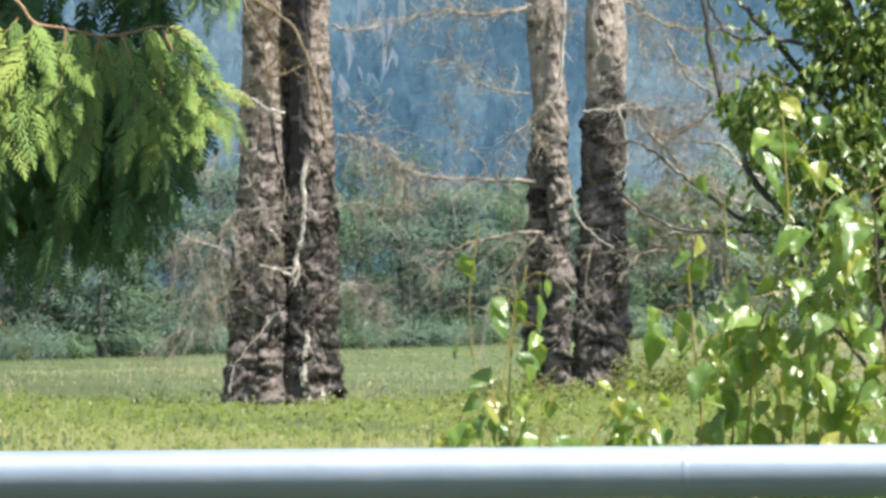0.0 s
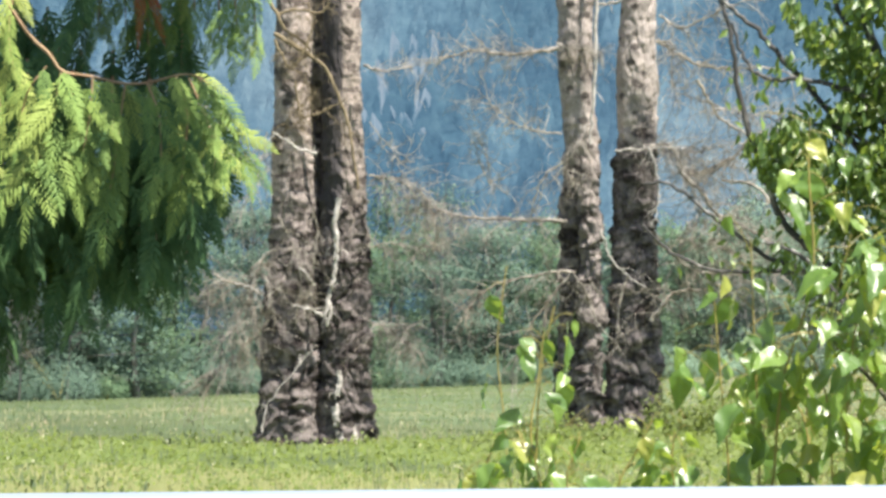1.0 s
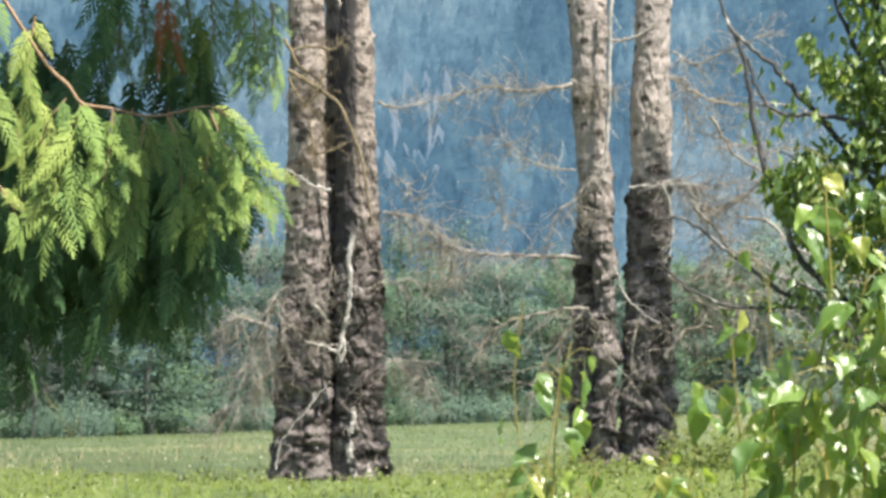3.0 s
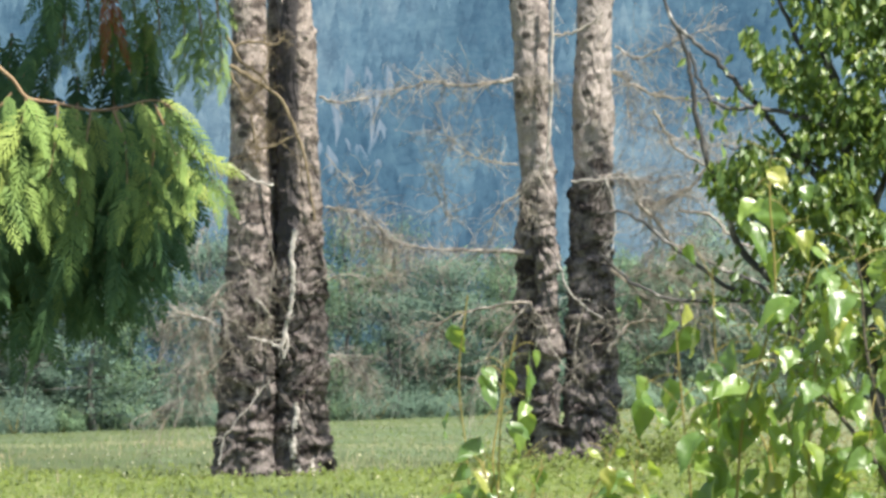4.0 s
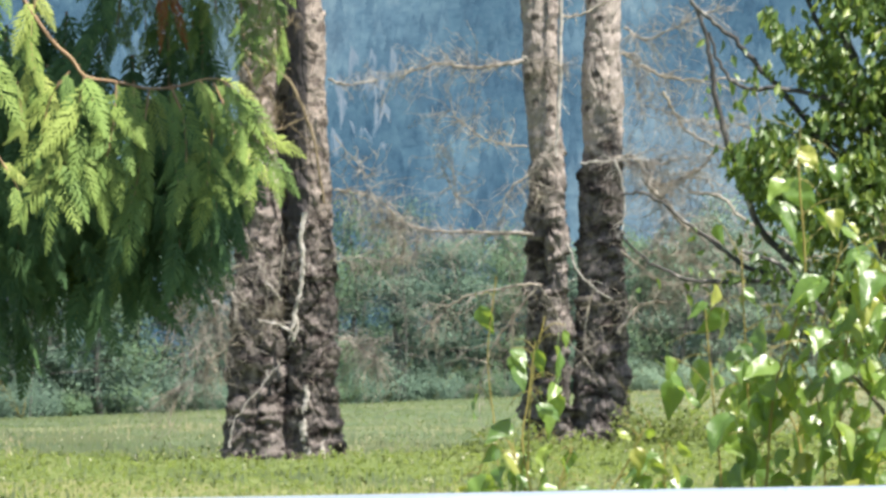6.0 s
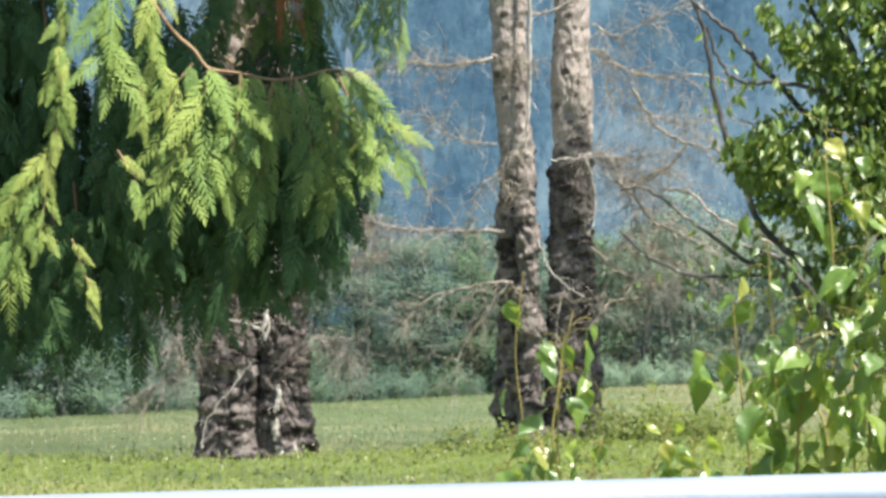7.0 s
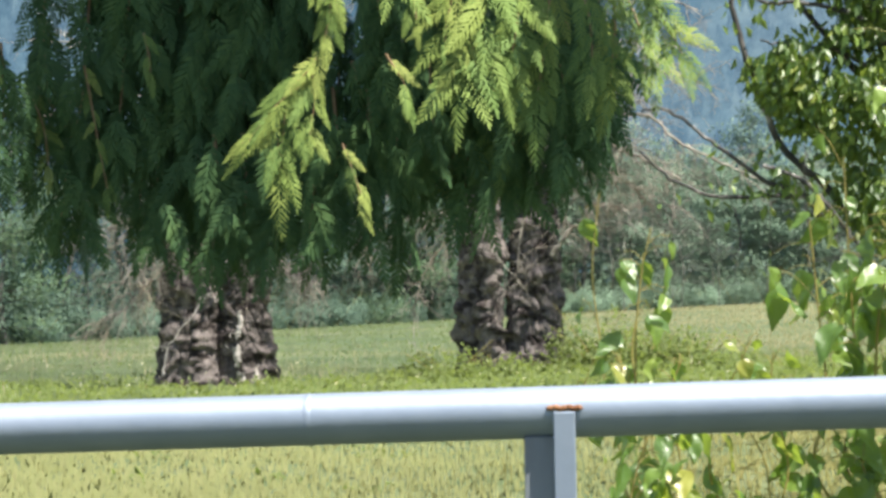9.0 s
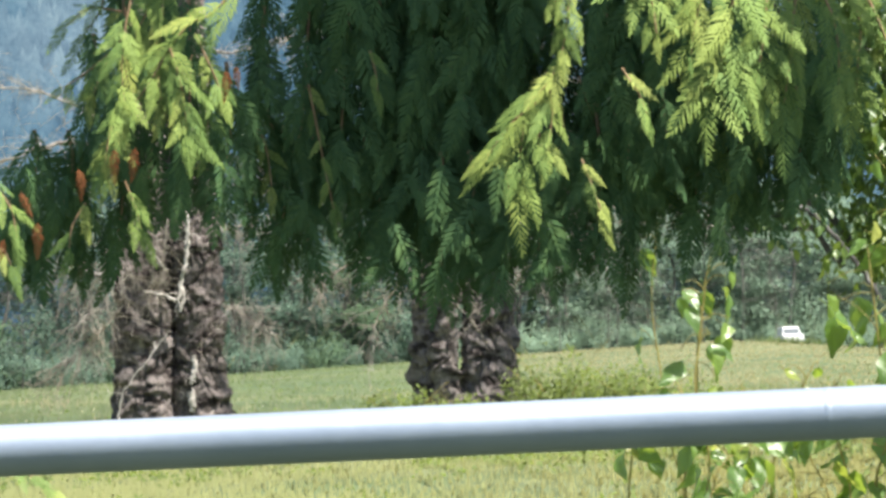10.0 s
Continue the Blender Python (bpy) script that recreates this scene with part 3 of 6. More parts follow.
# leafy weeds round the trees
p = wedge(rng, 13500, 30, 112)
p = p[rng.random(len(p)) < np.clip((p[:, 1] - 46) / 26, 0.012, 1) * np.clip((94 - p[:, 1]) / 14, 0, 1)]
q = np.repeat(p, 16, 0)
hgt = np.repeat(rng.uniform(0.04, 0.18, len(p)) * np.where(rng.random(len(p)) < 0.12, 2.5, 1.0), 16)
q = q + np.stack([rng.normal(0, 0.12, len(q)), rng.normal(0, 0.12, len(q)), hgt * rng.uniform(0.15, 1.0, len(q))], -1)
v, f = scattered(*SMALL_LEAF, q, turns(rng, len(q), 0.9), rng.uniform(0.04, 0.11, len(q)))
lean = rng.normal(0, 0.3, (len(q), 3)) + [0, -0.3, 1.0]
tagged(part("leafy_weeds", leafage("leafy_weeds", v, f, M["weed"], 1, lean)), "low leafy green weeds carpeting the meadow", "weeds", kind="stuff")
# taller weeds close round the trees
p = np.stack([rng.uniform(-14, 7, 2600), rng.uniform(66, 81.3, 2600), np.zeros(2600)], -1)
p = p[np.sin(p[:, 0] * 1.7 + 2 * np.sin(p[:, 1] * 0.6)) + np.sin(p[:, 1] * 0.9 - p[:, 0] * 0.6) + rng.normal(0, 0.8, len(p)) > -0.4]
p[:, 2] = ground_z(p[:, 0], p[:, 1])
q = np.repeat(p, 18, 0)
hgt = np.repeat(rng.uniform(0.05, 0.20, len(p)) * np.where(rng.random(len(p)) < 0.10, 1.8, 1.0), 18)
q = q + np.stack([rng.normal(0, 0.13, len(q)), rng.normal(0, 0.13, len(q)), hgt * rng.uniform(0.1, 1.0, len(q))], -1)
v, f = scattered(*SMALL_LEAF, q, turns(rng, len(q), 0.9), rng.uniform(0.05, 0.13, len(q)))
lean = rng.normal(0, 0.4, (len(q), 3)) + [0, -0.3, 1.0]
tagged(part("leafy_weeds", leafage("leafy_weeds", v, f, M["weed"], 1, lean)), "taller yellow-green weeds in clumps before the trees", "weeds", kind="stuff")
# a rank growth of weeds right at the trunks
q, hgt = [], []
for x0, x1, y0, y1, low, high, n in ((-4.9, 1.8, 79.2, 81.3, 0.10, 0.36, 420), (-10.2, -6.6, 80.0, 81.2, 0.05, 0.16, 260), (-6.6, -4.9, 79.0, 81.0, 0.08, 0.22, 110), (-1.6, 1.2, 79.8, 81.0, 0.4, 0.95, 130)):
    q.append(np.stack([rng.uniform(x0, x1, n), rng.uniform(y0, y1, n), np.zeros(n)], -1))
    hgt.append(rng.uniform(low, high, n))
q, hgt = np.repeat(np.concatenate(q), 26, 0), np.repeat(np.concatenate(hgt), 26)
q[:, 2] = ground_z(q[:, 0], q[:, 1])
q = q + np.stack([rng.normal(0, 0.12, len(q)), rng.normal(0, 0.12, len(q)), hgt * rng.uniform(0.05, 1.0, len(q))], -1)
v, f = scattered(*SMALL_LEAF, q, turns(rng, len(q), 0.9), rng.uniform(0.05, 0.14, len(q)))
lean = rng.normal(0, 0.45, (len(q), 3)) + [0, -0.3, 1.0]
tagged(part("leafy_weeds", leafage("leafy_weeds", v, f, M["weed"], 1, lean)), "rank leafy weeds growing at the feet of the trunks", "weeds", kind="stuff")
p = wedge(rng, 170, 50, 100)
p[:, 2] += rng.uniform(0.25, 0.5, len(p))
v, f = scattered(*LEAFLET, np.repeat(p, 5, 0), turns(rng, 5 * len(p), 1.0), rng.uniform(0.02, 0.045, 5 * len(p)))
stuff("seed_heads", v, f, M["flower"], "scattered whitish seed heads over the meadow", "flowers")


def shrub(name, x, y, h, w, n, mat, label, seed, size=(0.06, 0.12), ruffle=0.45):
    r = np.random.default_rng(seed)
    root = thing(name, label, "shrub", at=(x, y, float(ground_z(x, y))))
    stems = []
    for k in range(9):
        a, top = r.uniform(0, 6.28), h * r.uniform(0.6, 1.0)
        stems.append(tube(smooth_line([(0, 0, -0.05), (0.2 * w * math.cos(a), 0.2 * w * math.sin(a), top * 0.5), (0.45 * w * math.cos(a), 0.45 * w * math.sin(a), top)], 4), 0.012, 0.004, 5))
    part("stem", mesh_from("stems", *joined(stems), M["poplar_stem"]), root)
    a, rad = r.uniform(0, 6.28, n), np.sqrt(r.random(n)) * w * 0.5
    lump = 0.75 + 0.25 * np.sin(a * 3 + seed)
    z = h * r.random(n) ** 0.7 * (1 - 0.45 * (rad / (0.5 * w)) ** 2) * lump + 0.03
    q = np.stack([rad * np.cos(a), rad * np.sin(a), z], -1)
    v, f = scattered(*SMALL_LEAF, q, turns(r, n, 0.7), r.uniform(*size, n))
    out = np.stack([q[:, 0] / w, q[:, 1] / w, 0.25 + 0.5 * z / h], -1) * 2 + r.normal(0, ruffle, (n, 3))
    tagged(part("leaves", leafage("leaves", v, f, mat, 1, out), root), kind="stuff")
    return root


# ---------------- pipe railing ----------------
RAIL = Vector((-0.625, 3.847, 1.3797))
RAIL_WAY = Vector((1, -0.0622, 0.0135)).normalized()
railing = thing("pipe_railing", "galvanised steel pipe railing on angle-iron posts", "railing", at=(RAIL.x, RAIL.y, 0.1))
turn = Matrix(((RAIL_WAY.x, -RAIL_WAY.y, 0), (RAIL_WAY.y, RAIL_WAY.x, 0), (0, 0, 1))).to_4x4()
railing.matrix_basis = Matrix.Translation((RAIL.x, RAIL.y, 0.1)) @ turn
top = RAIL.z - 0.1
span = np.linspace(-6.2, 6.2, 90)
pipe = np.stack([span, 0 * span, top + 0.0135 * span], -1)
part("top_rail", mesh_from("top_rail", *tube(pipe, 0.0242, 0.0242, 40), M["steel"]), railing, "bright galvanised top pipe")
for s in (-0.240, 1.007):
    ring = [(s - 0.004, 0.0241), (s - 0.002, 0.0245), (s + 0.002, 0.0245), (s + 0.004, 0.0241)]
    part("joint_seam", mesh_from("joint_seam", *tube([(a, 0, top + 0.0135 * a) for a, _ in ring], 0, 0, 40, [b for _, b in ring]), M["steel"]), railing)


def plate(bm, x0, x1, y0, y1, z0, z1):
    made = bmesh.ops.create_cube(bm, size=1.0, matrix=Matrix.Translation(((x0 + x1) / 2, (y0 + y1) / 2, (z0 + z1) / 2)) @ Matrix.Diagonal((x1 - x0, y1 - y0, z1 - z0, 1)))
    return made


def from_bm(name, bm, mat, bevel=0.0):
    if bevel:
        bmesh.ops.bevel(bm, geom=list(bm.edges), offset=bevel, segments=2, affect="EDGES", profile=0.5)
    me = bpy.data.meshes.new(name)
    bm.to_mesh(me)
    bm.free()
    me.materials.append(mat)
    return me


for k, s in enumerate((-4.8, -2.4, 0.0, 2.4, 4.8)):
    post = new("post")
    post.parent = railing
    post.location = (s, 0, 0)
    post.empty_display_size = 0.05
    bm = bmesh.new()
    plate(bm, -0.0095, 0.0108, -0.0300, -0.0250, -0.30, top + 0.001)
    part("front_flange", from_bm("front_flange", bm, M["steel"], 0.0012), post)
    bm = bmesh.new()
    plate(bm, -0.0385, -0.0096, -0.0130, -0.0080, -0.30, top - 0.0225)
    part("web", from_bm("web", bm, M["shade_steel"], 0.001), post, "weathered steel web, its shade put into the colour")
    bm = bmesh.new()
    for q in range(7):
        bmesh.ops.create_icosphere(bm, subdivisions=2, radius=0.0042, matrix=Matrix.Translation((-0.0118 + q * 0.0042, -0.0262, top + 0.0042 + 0.0008 * math.sin(q * 2.1))) @ Matrix.Diagonal((1.1, 1.0, 0.62, 1)))
    part("weld", from_bm("weld", bm, M["rust"]), post, "rust-orange weld bead")

# ---------------- old trees: trunks ----------------
def trunk_mesh(name, axis, radii, mat, seed, rough_top, knots=0, segs=104, step=0.032, flare=0.18):
    """A bark-covered stem round an axis of (x, y, z) places, with ledges up to rough_top and branch knots above."""
    line = smooth_line(axis, 12)
    z = np.concatenate([np.arange(axis[0][2], 10.3, step), np.arange(10.3, axis[-1][2], 0.12)])
    cx, cy = np.interp(z, line[:, 2], line[:, 0]), np.interp(z, line[:, 2], line[:, 1])
    rad = np.interp(z, [a[2] for a in axis], radii)
    ang = np.concatenate([np.linspace(np.pi * 0.95, np.pi * 2.05, int(segs * 0.8), endpoint=False), np.linspace(np.pi * 0.05, np.pi * 0.95, segs - int(segs * 0.8), endpoint=False) + 2 * np.pi])
    r = random.Random(seed)
    bumps = [(r.uniform(axis[0][2] + 1.5, axis[-1][2]), r.uniform(0, 6.283), r.uniform(0.03, 0.08), r.uniform(0.02, 0.055)) for _ in range(knots)]
    V = np.empty((len(z), segs, 3))
    off = Vector((seed * 7.3, seed * 3.1, 0))
    for a, zz in enumerate(z):
        low = 1 / (1 + math.exp((zz - rough_top) * 2.2))
        foot = flare * math.exp(-max(zz - axis[0][2], 0) * 1.4)
        for b, t in enumerate(ang):
            c, s = math.cos(t), math.sin(t)
            p = Vector((c * rad[a], s * rad[a], zz)) + off
            warp = 0.25 * noise.noise_vector(Vector((p.x * 2.1, p.y * 2.1, p.z * 1.7)))
            q = p + warp
            big = noise.noise(Vector((p.x * 1.1, p.y * 1.1, p.z * 0.9)))
            ledge = max(0.0, noise.noise(Vector((q.x * 2.3, q.y * 2.3, q.z * 3.4))) + 0.06)
            lump = max(0.0, noise.noise(Vector((q.x * 6.5 + 5, q.y * 6.5, q.z * 6.6))))
            fine = noise.noise(Vector((q.x * 17, q.y * 17, q.z * 13)))
            crack = abs(noise.noise(Vector((q.x * 4.5, q.y * 4.5, q.z * 0.9))))
            grit = abs(noise.noise(Vector((q.x * 24, q.y * 24, q.z * 15))))
            d = (0.014 + 0.030 * low) * grit + 0.06 * big + (0.04 + 0.12 * low) * ledge + (0.025 + 0.05 * low) * lump + (0.014 + 0.022 * low) * fine - 0.07 * max(0, 1 - crack * 7) * (0.35 + 0.65 * low)
            d += foot * (1 + 0.5 * math.sin(5 * t + seed))
            V[a, b] = (cx[a] + c * (rad[a] + d), cy[a] + s * (rad[a] + d), zz)
    for bz, bt, size, out in bumps:
        rows = np.abs(z - bz) < 3 * size
        dz = (z[rows] - bz)[:, None]
        da = (np.angle(np.exp(1j * (ang - bt))) * np.interp(bz, z, rad))[None]
        g = out * np.exp(-(dz**2 + da**2) / (size**2))
        V[rows, :, 0] += g * np.cos(ang)
        V[rows, :, 1] += g * np.sin(ang)
    i, j = np.meshgrid(np.arange(len(z) - 1), np.arange(segs), indexing="ij")
    k = (j + 1) % segs
    f = np.stack([i * segs + j, i * segs + k, (i + 1) * segs + k, (i + 1) * segs + j], -1).reshape(-1, 4)
    return mesh_from(name, V.reshape(-1, 3), f, mat)


def twig(r, start, way, length, r0, droop=0.5, curl=0.5, segs=6):
    """A crooked thin twig."""
    p, d, out = np.array(start, float), np.array(way, float), [np.array(start, float)]
    d /= np.linalg.norm(d) + 1e-9
    for k in range(segs):
        d = d + r.normal(0, curl / segs * 2, 3) + np.array([0, 0, -droop / segs])
        d /= np.linalg.norm(d)
        p = p + d * length / segs
        out.append(p)
    return np.array(out), tube(out, r0, r0 * 0.35, 4)


def limb(pts, r0, r1, seed, twigs=10, length=0.7, droop=0.6, curl=0.6, sub=3, start=0.15, thick=0.008):
    """A dead limb through pts with side twigs and twigs on these."""
    r = np.random.default_rng(seed)
    line = smooth_line(pts, 6)
    line[1:-1] += r.normal(0, 0.013, line[1:-1].shape) * (1 if r0 > 0.01 else 0.5)
    out = [tube(line, r0, r1, 6)]
    for k in range(int(twigs * 1.55)):
        at = int(len(line) * r.uniform(start, 1)) - 1
        along = line[min(at + 1, len(line) - 1)] - line[at]
        way = along / (np.linalg.norm(along) + 1e-9) * 0.5 + r.normal(0, 0.6, 3)
        way[1] *= 0.5
        path, mesh = twig(r, line[at], way, length * r.uniform(0.45, 1.3), thick * r.uniform(0.7, 1.3), droop, curl)
        out.append(mesh)
        for s in range(sub):
            q = path[r.integers(1, len(path))]
            out.append(twig(r, q, r.normal(0, 1, 3) * [1, 0.5, 1], length * r.uniform(0.2, 0.55), thick * 0.6, droop, curl, 4)[1])
    return joined(out)


def limbs(root, rows, mat="dead_wood", name="dead_limb", label=""):
    for k, (pts, r0, r1, kw) in enumerate(rows):
        part(name, mesh_from(name, *limb(pts, r0, r1, **kw), M[mat]), root, label)


tree_a = thing("old_tree", "old twin-stemmed tree with dark rugged bark and dead twigs", "tree", "old bare trees", at=(0, 0, 0))
part("trunk", trunk_mesh("trunk", [(-8.78, 82.1, -0.23), (-8.78, 82.1, 1.38), (-8.72, 82.1, 4.16), (-8.75, 82.1, 6.94), (-8.76, 82.1, 9.17), (-9.25, 82.3, 12.5), (-9.4, 82.4, 17.0)], [0.62, 0.56, 0.44, 0.37, 0.35, 0.24, 0.12], M["bark_a"], 1, 4.6, 40), tree_a)
part("trunk", trunk_mesh("trunk", [(-7.7, 82, -0.23), (-7.71, 82, 1.37), (-7.74, 82, 4.15), (-7.78, 82, 6.92), (-7.79, 82, 9.15), (-8.05, 82.2, 12.5), (-7.9, 82.2, 16.0)], [0.44, 0.43, 0.42, 0.38, 0.31, 0.20, 0.10], M["bark_strip"], 2, 5.2, 40), tree_a, "rugged stem with a darker strip down one side")
part("trunk", trunk_mesh("trunk", [(-8.38, 82.75, -0.24), (-8.36, 82.75, 1.38), (-8.33, 82.75, 4.17), (-8.3, 82.75, 6.98), (-8.29, 82.75, 9.22), (-8.7, 82.9, 12.0), (-8.7, 82.9, 14.0)], [0.26, 0.25, 0.24, 0.22, 0.2, 0.12, 0.06], M["bark_a"], 6, 7.5, 10, 60, 0.05), tree_a)
tree_b = thing("old_tree", "slender old tree with peeling grey-brown bark and dead limbs", "tree", "old bare trees", at=(0, 0, 0))
part("trunk", trunk_mesh("trunk", [(-2.93, 82.1, -0.04), (-2.91, 82.1, 2.1), (-2.92, 82.1, 3.8), (-2.96, 82.1, 4.9), (-3.08, 82.2, 5.9), (-3.20, 82.2, 7.1), (-3.22, 82.2, 9.1), (-3.6, 82.4, 12.5), (-3.7, 82.4, 16.5)], [0.22, 0.19, 0.19, 0.21, 0.27, 0.33, 0.37, 0.22, 0.1], M["bark_b"], 3, 5.0, 25, flare=0.08), tree_b)
part("trunk", trunk_mesh("trunk", [(-3.30, 82.45, -0.05), (-3.31, 82.45, 2.1), (-3.29, 82.45, 3.8), (-3.26, 82.4, 4.9), (-3.22, 82.35, 5.9), (-3.2, 82.3, 6.9)], [0.26, 0.22, 0.20, 0.21, 0.20, 0.12], M["bark_b"], 9, 5.6, 8, 70, flare=0.06), tree_b)
tree_c = thing("old_tree", "old tree, pale smooth bark above and dark rugged bark below", "tree", "old bare trees", at=(0, 0, 0))
part("trunk", trunk_mesh("trunk", [(-2.07, 82.4, -0.27), (-2.08, 82.4, 1.89), (-2.06, 82.4, 4.45), (-2.01, 82.4, 6.56), (-1.96, 82.4, 9.12), (-1.8, 82.5, 12.5), (-1.7, 82.5, 17.0)], [0.54, 0.48, 0.40, 0.38, 0.37, 0.25, 0.1], M["bark_c"], 4, 5.6, 60), tree_c)

limbs(tree_a, [
    ([(-7.3, 81.4, 7.43), (-6.96, 81.4, 7.32), (-6.63, 81.4, 7.35), (-6.32, 81.4, 7.41)], 0.03, 0.012, dict(seed=3, twigs=10, length=0.6, droop=0.3)),
    ([(-7.21, 81.5, 5.28), (-6.76, 81.5, 5.2), (-6.21, 81.5, 4.98), (-5.88, 81.5, 4.45)], 0.025, 0.008, dict(seed=4, twigs=44, length=1.0, droop=1.2)),
    ([(-9.26, 81.4, 2.98), (-9.59, 81.4, 3.12), (-9.89, 81.4, 3.21), (-10.2, 81.4, 3.35)], 0.03, 0.01, dict(seed=5, twigs=22, length=1.2, droop=1.4, thick=0.008)),
    ([(-8.96, 81.3, 3.91), (-9.3, 81.3, 3.59), (-9.52, 81.3, 2.93), (-9.97, 81.3, 2.05)], 0.02, 0.006, dict(seed=6, twigs=40, length=1.3, droop=1.4, thick=0.008)),
    ([(-9.13, 81.3, 2.48), (-9.52, 81.3, 2.05), (-9.97, 81.3, 1.61), (-10.41, 81.3, 1.17)], 0.018, 0.006, dict(seed=7, twigs=36, length=1.0, droop=0.9, thick=0.008)),
    ([(-7.21, 81.4, 2.47), (-6.77, 81.4, 2.25), (-6.33, 81.4, 1.92)], 0.016, 0.005, dict(seed=8, twigs=40, length=0.9, droop=1.0)),
    ([(-7.22, 81.4, 3.9), (-6.76, 81.4, 3.95), (-6.21, 81.4, 3.9), (-5.66, 81.4, 3.98)], 0.014, 0.005, dict(seed=9, twigs=30, length=0.8, droop=0.9)),
    ([(-8.96, 81.3, 4.46), (-8.63, 81.3, 3.8), (-8.52, 81.3, 3.14), (-8.64, 81.3, 2.26)], 0.014, 0.006, dict(seed=13, twigs=20, length=0.7, droop=1.3)),
    ([(-8.29, 81.3, 4.68), (-8.19, 81.3, 4.13), (-8.3, 81.3, 3.36), (-8.41, 81.3, 2.92)], 0.014, 0.006, dict(seed=14, twigs=14, length=0.6, droop=1.3)),
    ([(-7.19, 81.4, 6.33), (-6.75, 81.4, 5.77), (-6.53, 81.4, 5.55), (-6.31, 81.4, 6.1)], 0.012, 0.004, dict(seed=15, twigs=14, length=0.6, droop=0.2)),
    ([(-9.54, 81.4, 5.62), (-10.19, 81.4, 5.69), (-10.86, 81.4, 5.54), (-11.96, 81.4, 5.2)], 0.05, 0.02, dict(seed=17, twigs=26, length=0.9, droop=0.6)),
    ([(-9.55, 81.6, 6.17), (-10.2, 81.6, 6.52), (-10.85, 81.6, 6.76), (-11.83, 81.6, 6.84)], 0.03, 0.012, dict(seed=18, twigs=16, length=0.8, droop=0.3)),
    ([(-9.19, 81.4, 6.13), (-9.41, 81.4, 5.24), (-9.75, 81.4, 4.47)], 0.014, 0.004, dict(seed=16, twigs=22, length=0.8, droop=0.9)),
])
limbs(tree_a, [
    ([(-9.12, 81.4, 8.67), (-8.84, 81.4, 8.17), (-8.35, 81.4, 7.72), (-8.85, 81.4, 7.39)], 0.042, 0.02, dict(seed=10, twigs=10, length=0.5, droop=0.5)),
    ([(-9.05, 81.3, 8.05), (-8.39, 81.3, 7.66), (-8.01, 81.3, 7.32), (-7.62, 81.3, 6.33), (-7.39, 81.3, 5)], 0.048, 0.026, dict(seed=11, twigs=8, length=0.5, droop=0.8)),
    ([(-8.63, 81.4, 7.34), (-8.29, 81.4, 6.89), (-8.74, 81.4, 6.45), (-8.97, 81.4, 5.79)], 0.016, 0.006, dict(seed=12, twigs=22, length=0.6, droop=0.9)),
    ([(-8.93, 81.2, 8.43), (-8.6, 81.2, 8.51), (-8.16, 81.2, 8.44), (-7.93, 81.2, 8.64)], 0.03, 0.015, dict(seed=71, twigs=8, length=0.5, droop=0.6)),
    ([(-9.02, 81.2, 7.93), (-8.77, 81.2, 7.43), (-8.6, 81.2, 7.43), (-8.27, 81.2, 8.2), (-8.38, 81.2, 8.64)], 0.03, 0.015, dict(seed=72, twigs=10, length=0.5, droop=0.6)),
    ([(-8.61, 81.2, 7.1), (-8.5, 81.2, 6.44), (-8.05, 81.2, 6.54), (-7.61, 81.2, 6.76)], 0.024, 0.012, dict(seed=73, twigs=12, length=0.5, droop=0.8)),
], "vine_wood", "vine", "brown bare vine round the stems")
limbs(tree_a, [
    ([(-7.76, 81.25, 4.84), (-7.85, 81.25, 4.34), (-7.8, 81.25, 3.9), (-7.84, 81.25, 3.46), (-7.94, 81.25, 3.02), (-8.04, 81.25, 2.5)], 0.058, 0.036, dict(seed=20, twigs=6, length=0.35, thick=0.014)),
    ([(-8.05, 81.2, 2.56), (-8.35, 81.2, 2.67), (-8.7, 81.2, 2.77)], 0.026, 0.018, dict(seed=21, twigs=2, length=0.3)),
    ([(-8.19, 81.2, 5.71), (-8.5, 81.2, 5.78), (-8.83, 81.2, 5.97), (-9.07, 81.2, 6.11)], 0.03, 0.012, dict(seed=22, twigs=3, length=0.3)),
    ([(-9.24, 81, 0.29), (-9.19, 81, 0.62), (-9.03, 81, 0.97), (-8.61, 81, 1.47), (-8.25, 81, 1.93)], 0.02, 0.012, dict(seed=23, twigs=3, length=0.3)),
    ([(-9.3, 81.3, 2.97), (-9.57, 81.3, 3.12), (-9.87, 81.3, 3.2)], 0.035, 0.02, dict(seed=24, twigs=1, length=0.3)),
    ([(-7.8, 81.5, 1.49), (-7.79, 81.5, 1.21), (-7.83, 81.5, 0.96)], 0.05, 0.07, dict(seed=25, twigs=3, length=0.3)),
    ([(-7.88, 81.5, 0.8), (-7.83, 81.5, 0.55), (-7.86, 81.5, 0.39)], 0.09, 0.06, dict(seed=27, twigs=3, length=0.3)),
    ([(-7.76, 81.52, 0.3), (-7.72, 81.52, 0.11), (-7.68, 81.52, -0.17)], 0.12, 0.15, dict(seed=28, twigs=4, length=0.3)),
    ([(-7.52, 81.52, 0.38), (-7.48, 81.52, 0.11)], 0.06, 0.09, dict(seed=29, twigs=2, length=0.2)),
    ([(-8, 81.4, 2.92), (-7.96, 81.4, 2.64), (-8.03, 81.4, 2.35)], 0.05, 0.04, dict(seed=19, twigs=3, length=0.3)),
    ([(-8.54, 81.3, 3.49), (-8.36, 81.3, 3.3), (-8.25, 81.3, 3.14)], 0.03, 0.02, dict(seed=26, twigs=2, length=0.3)),
], "bleached", "bleached_limb", "bleached bare limb")
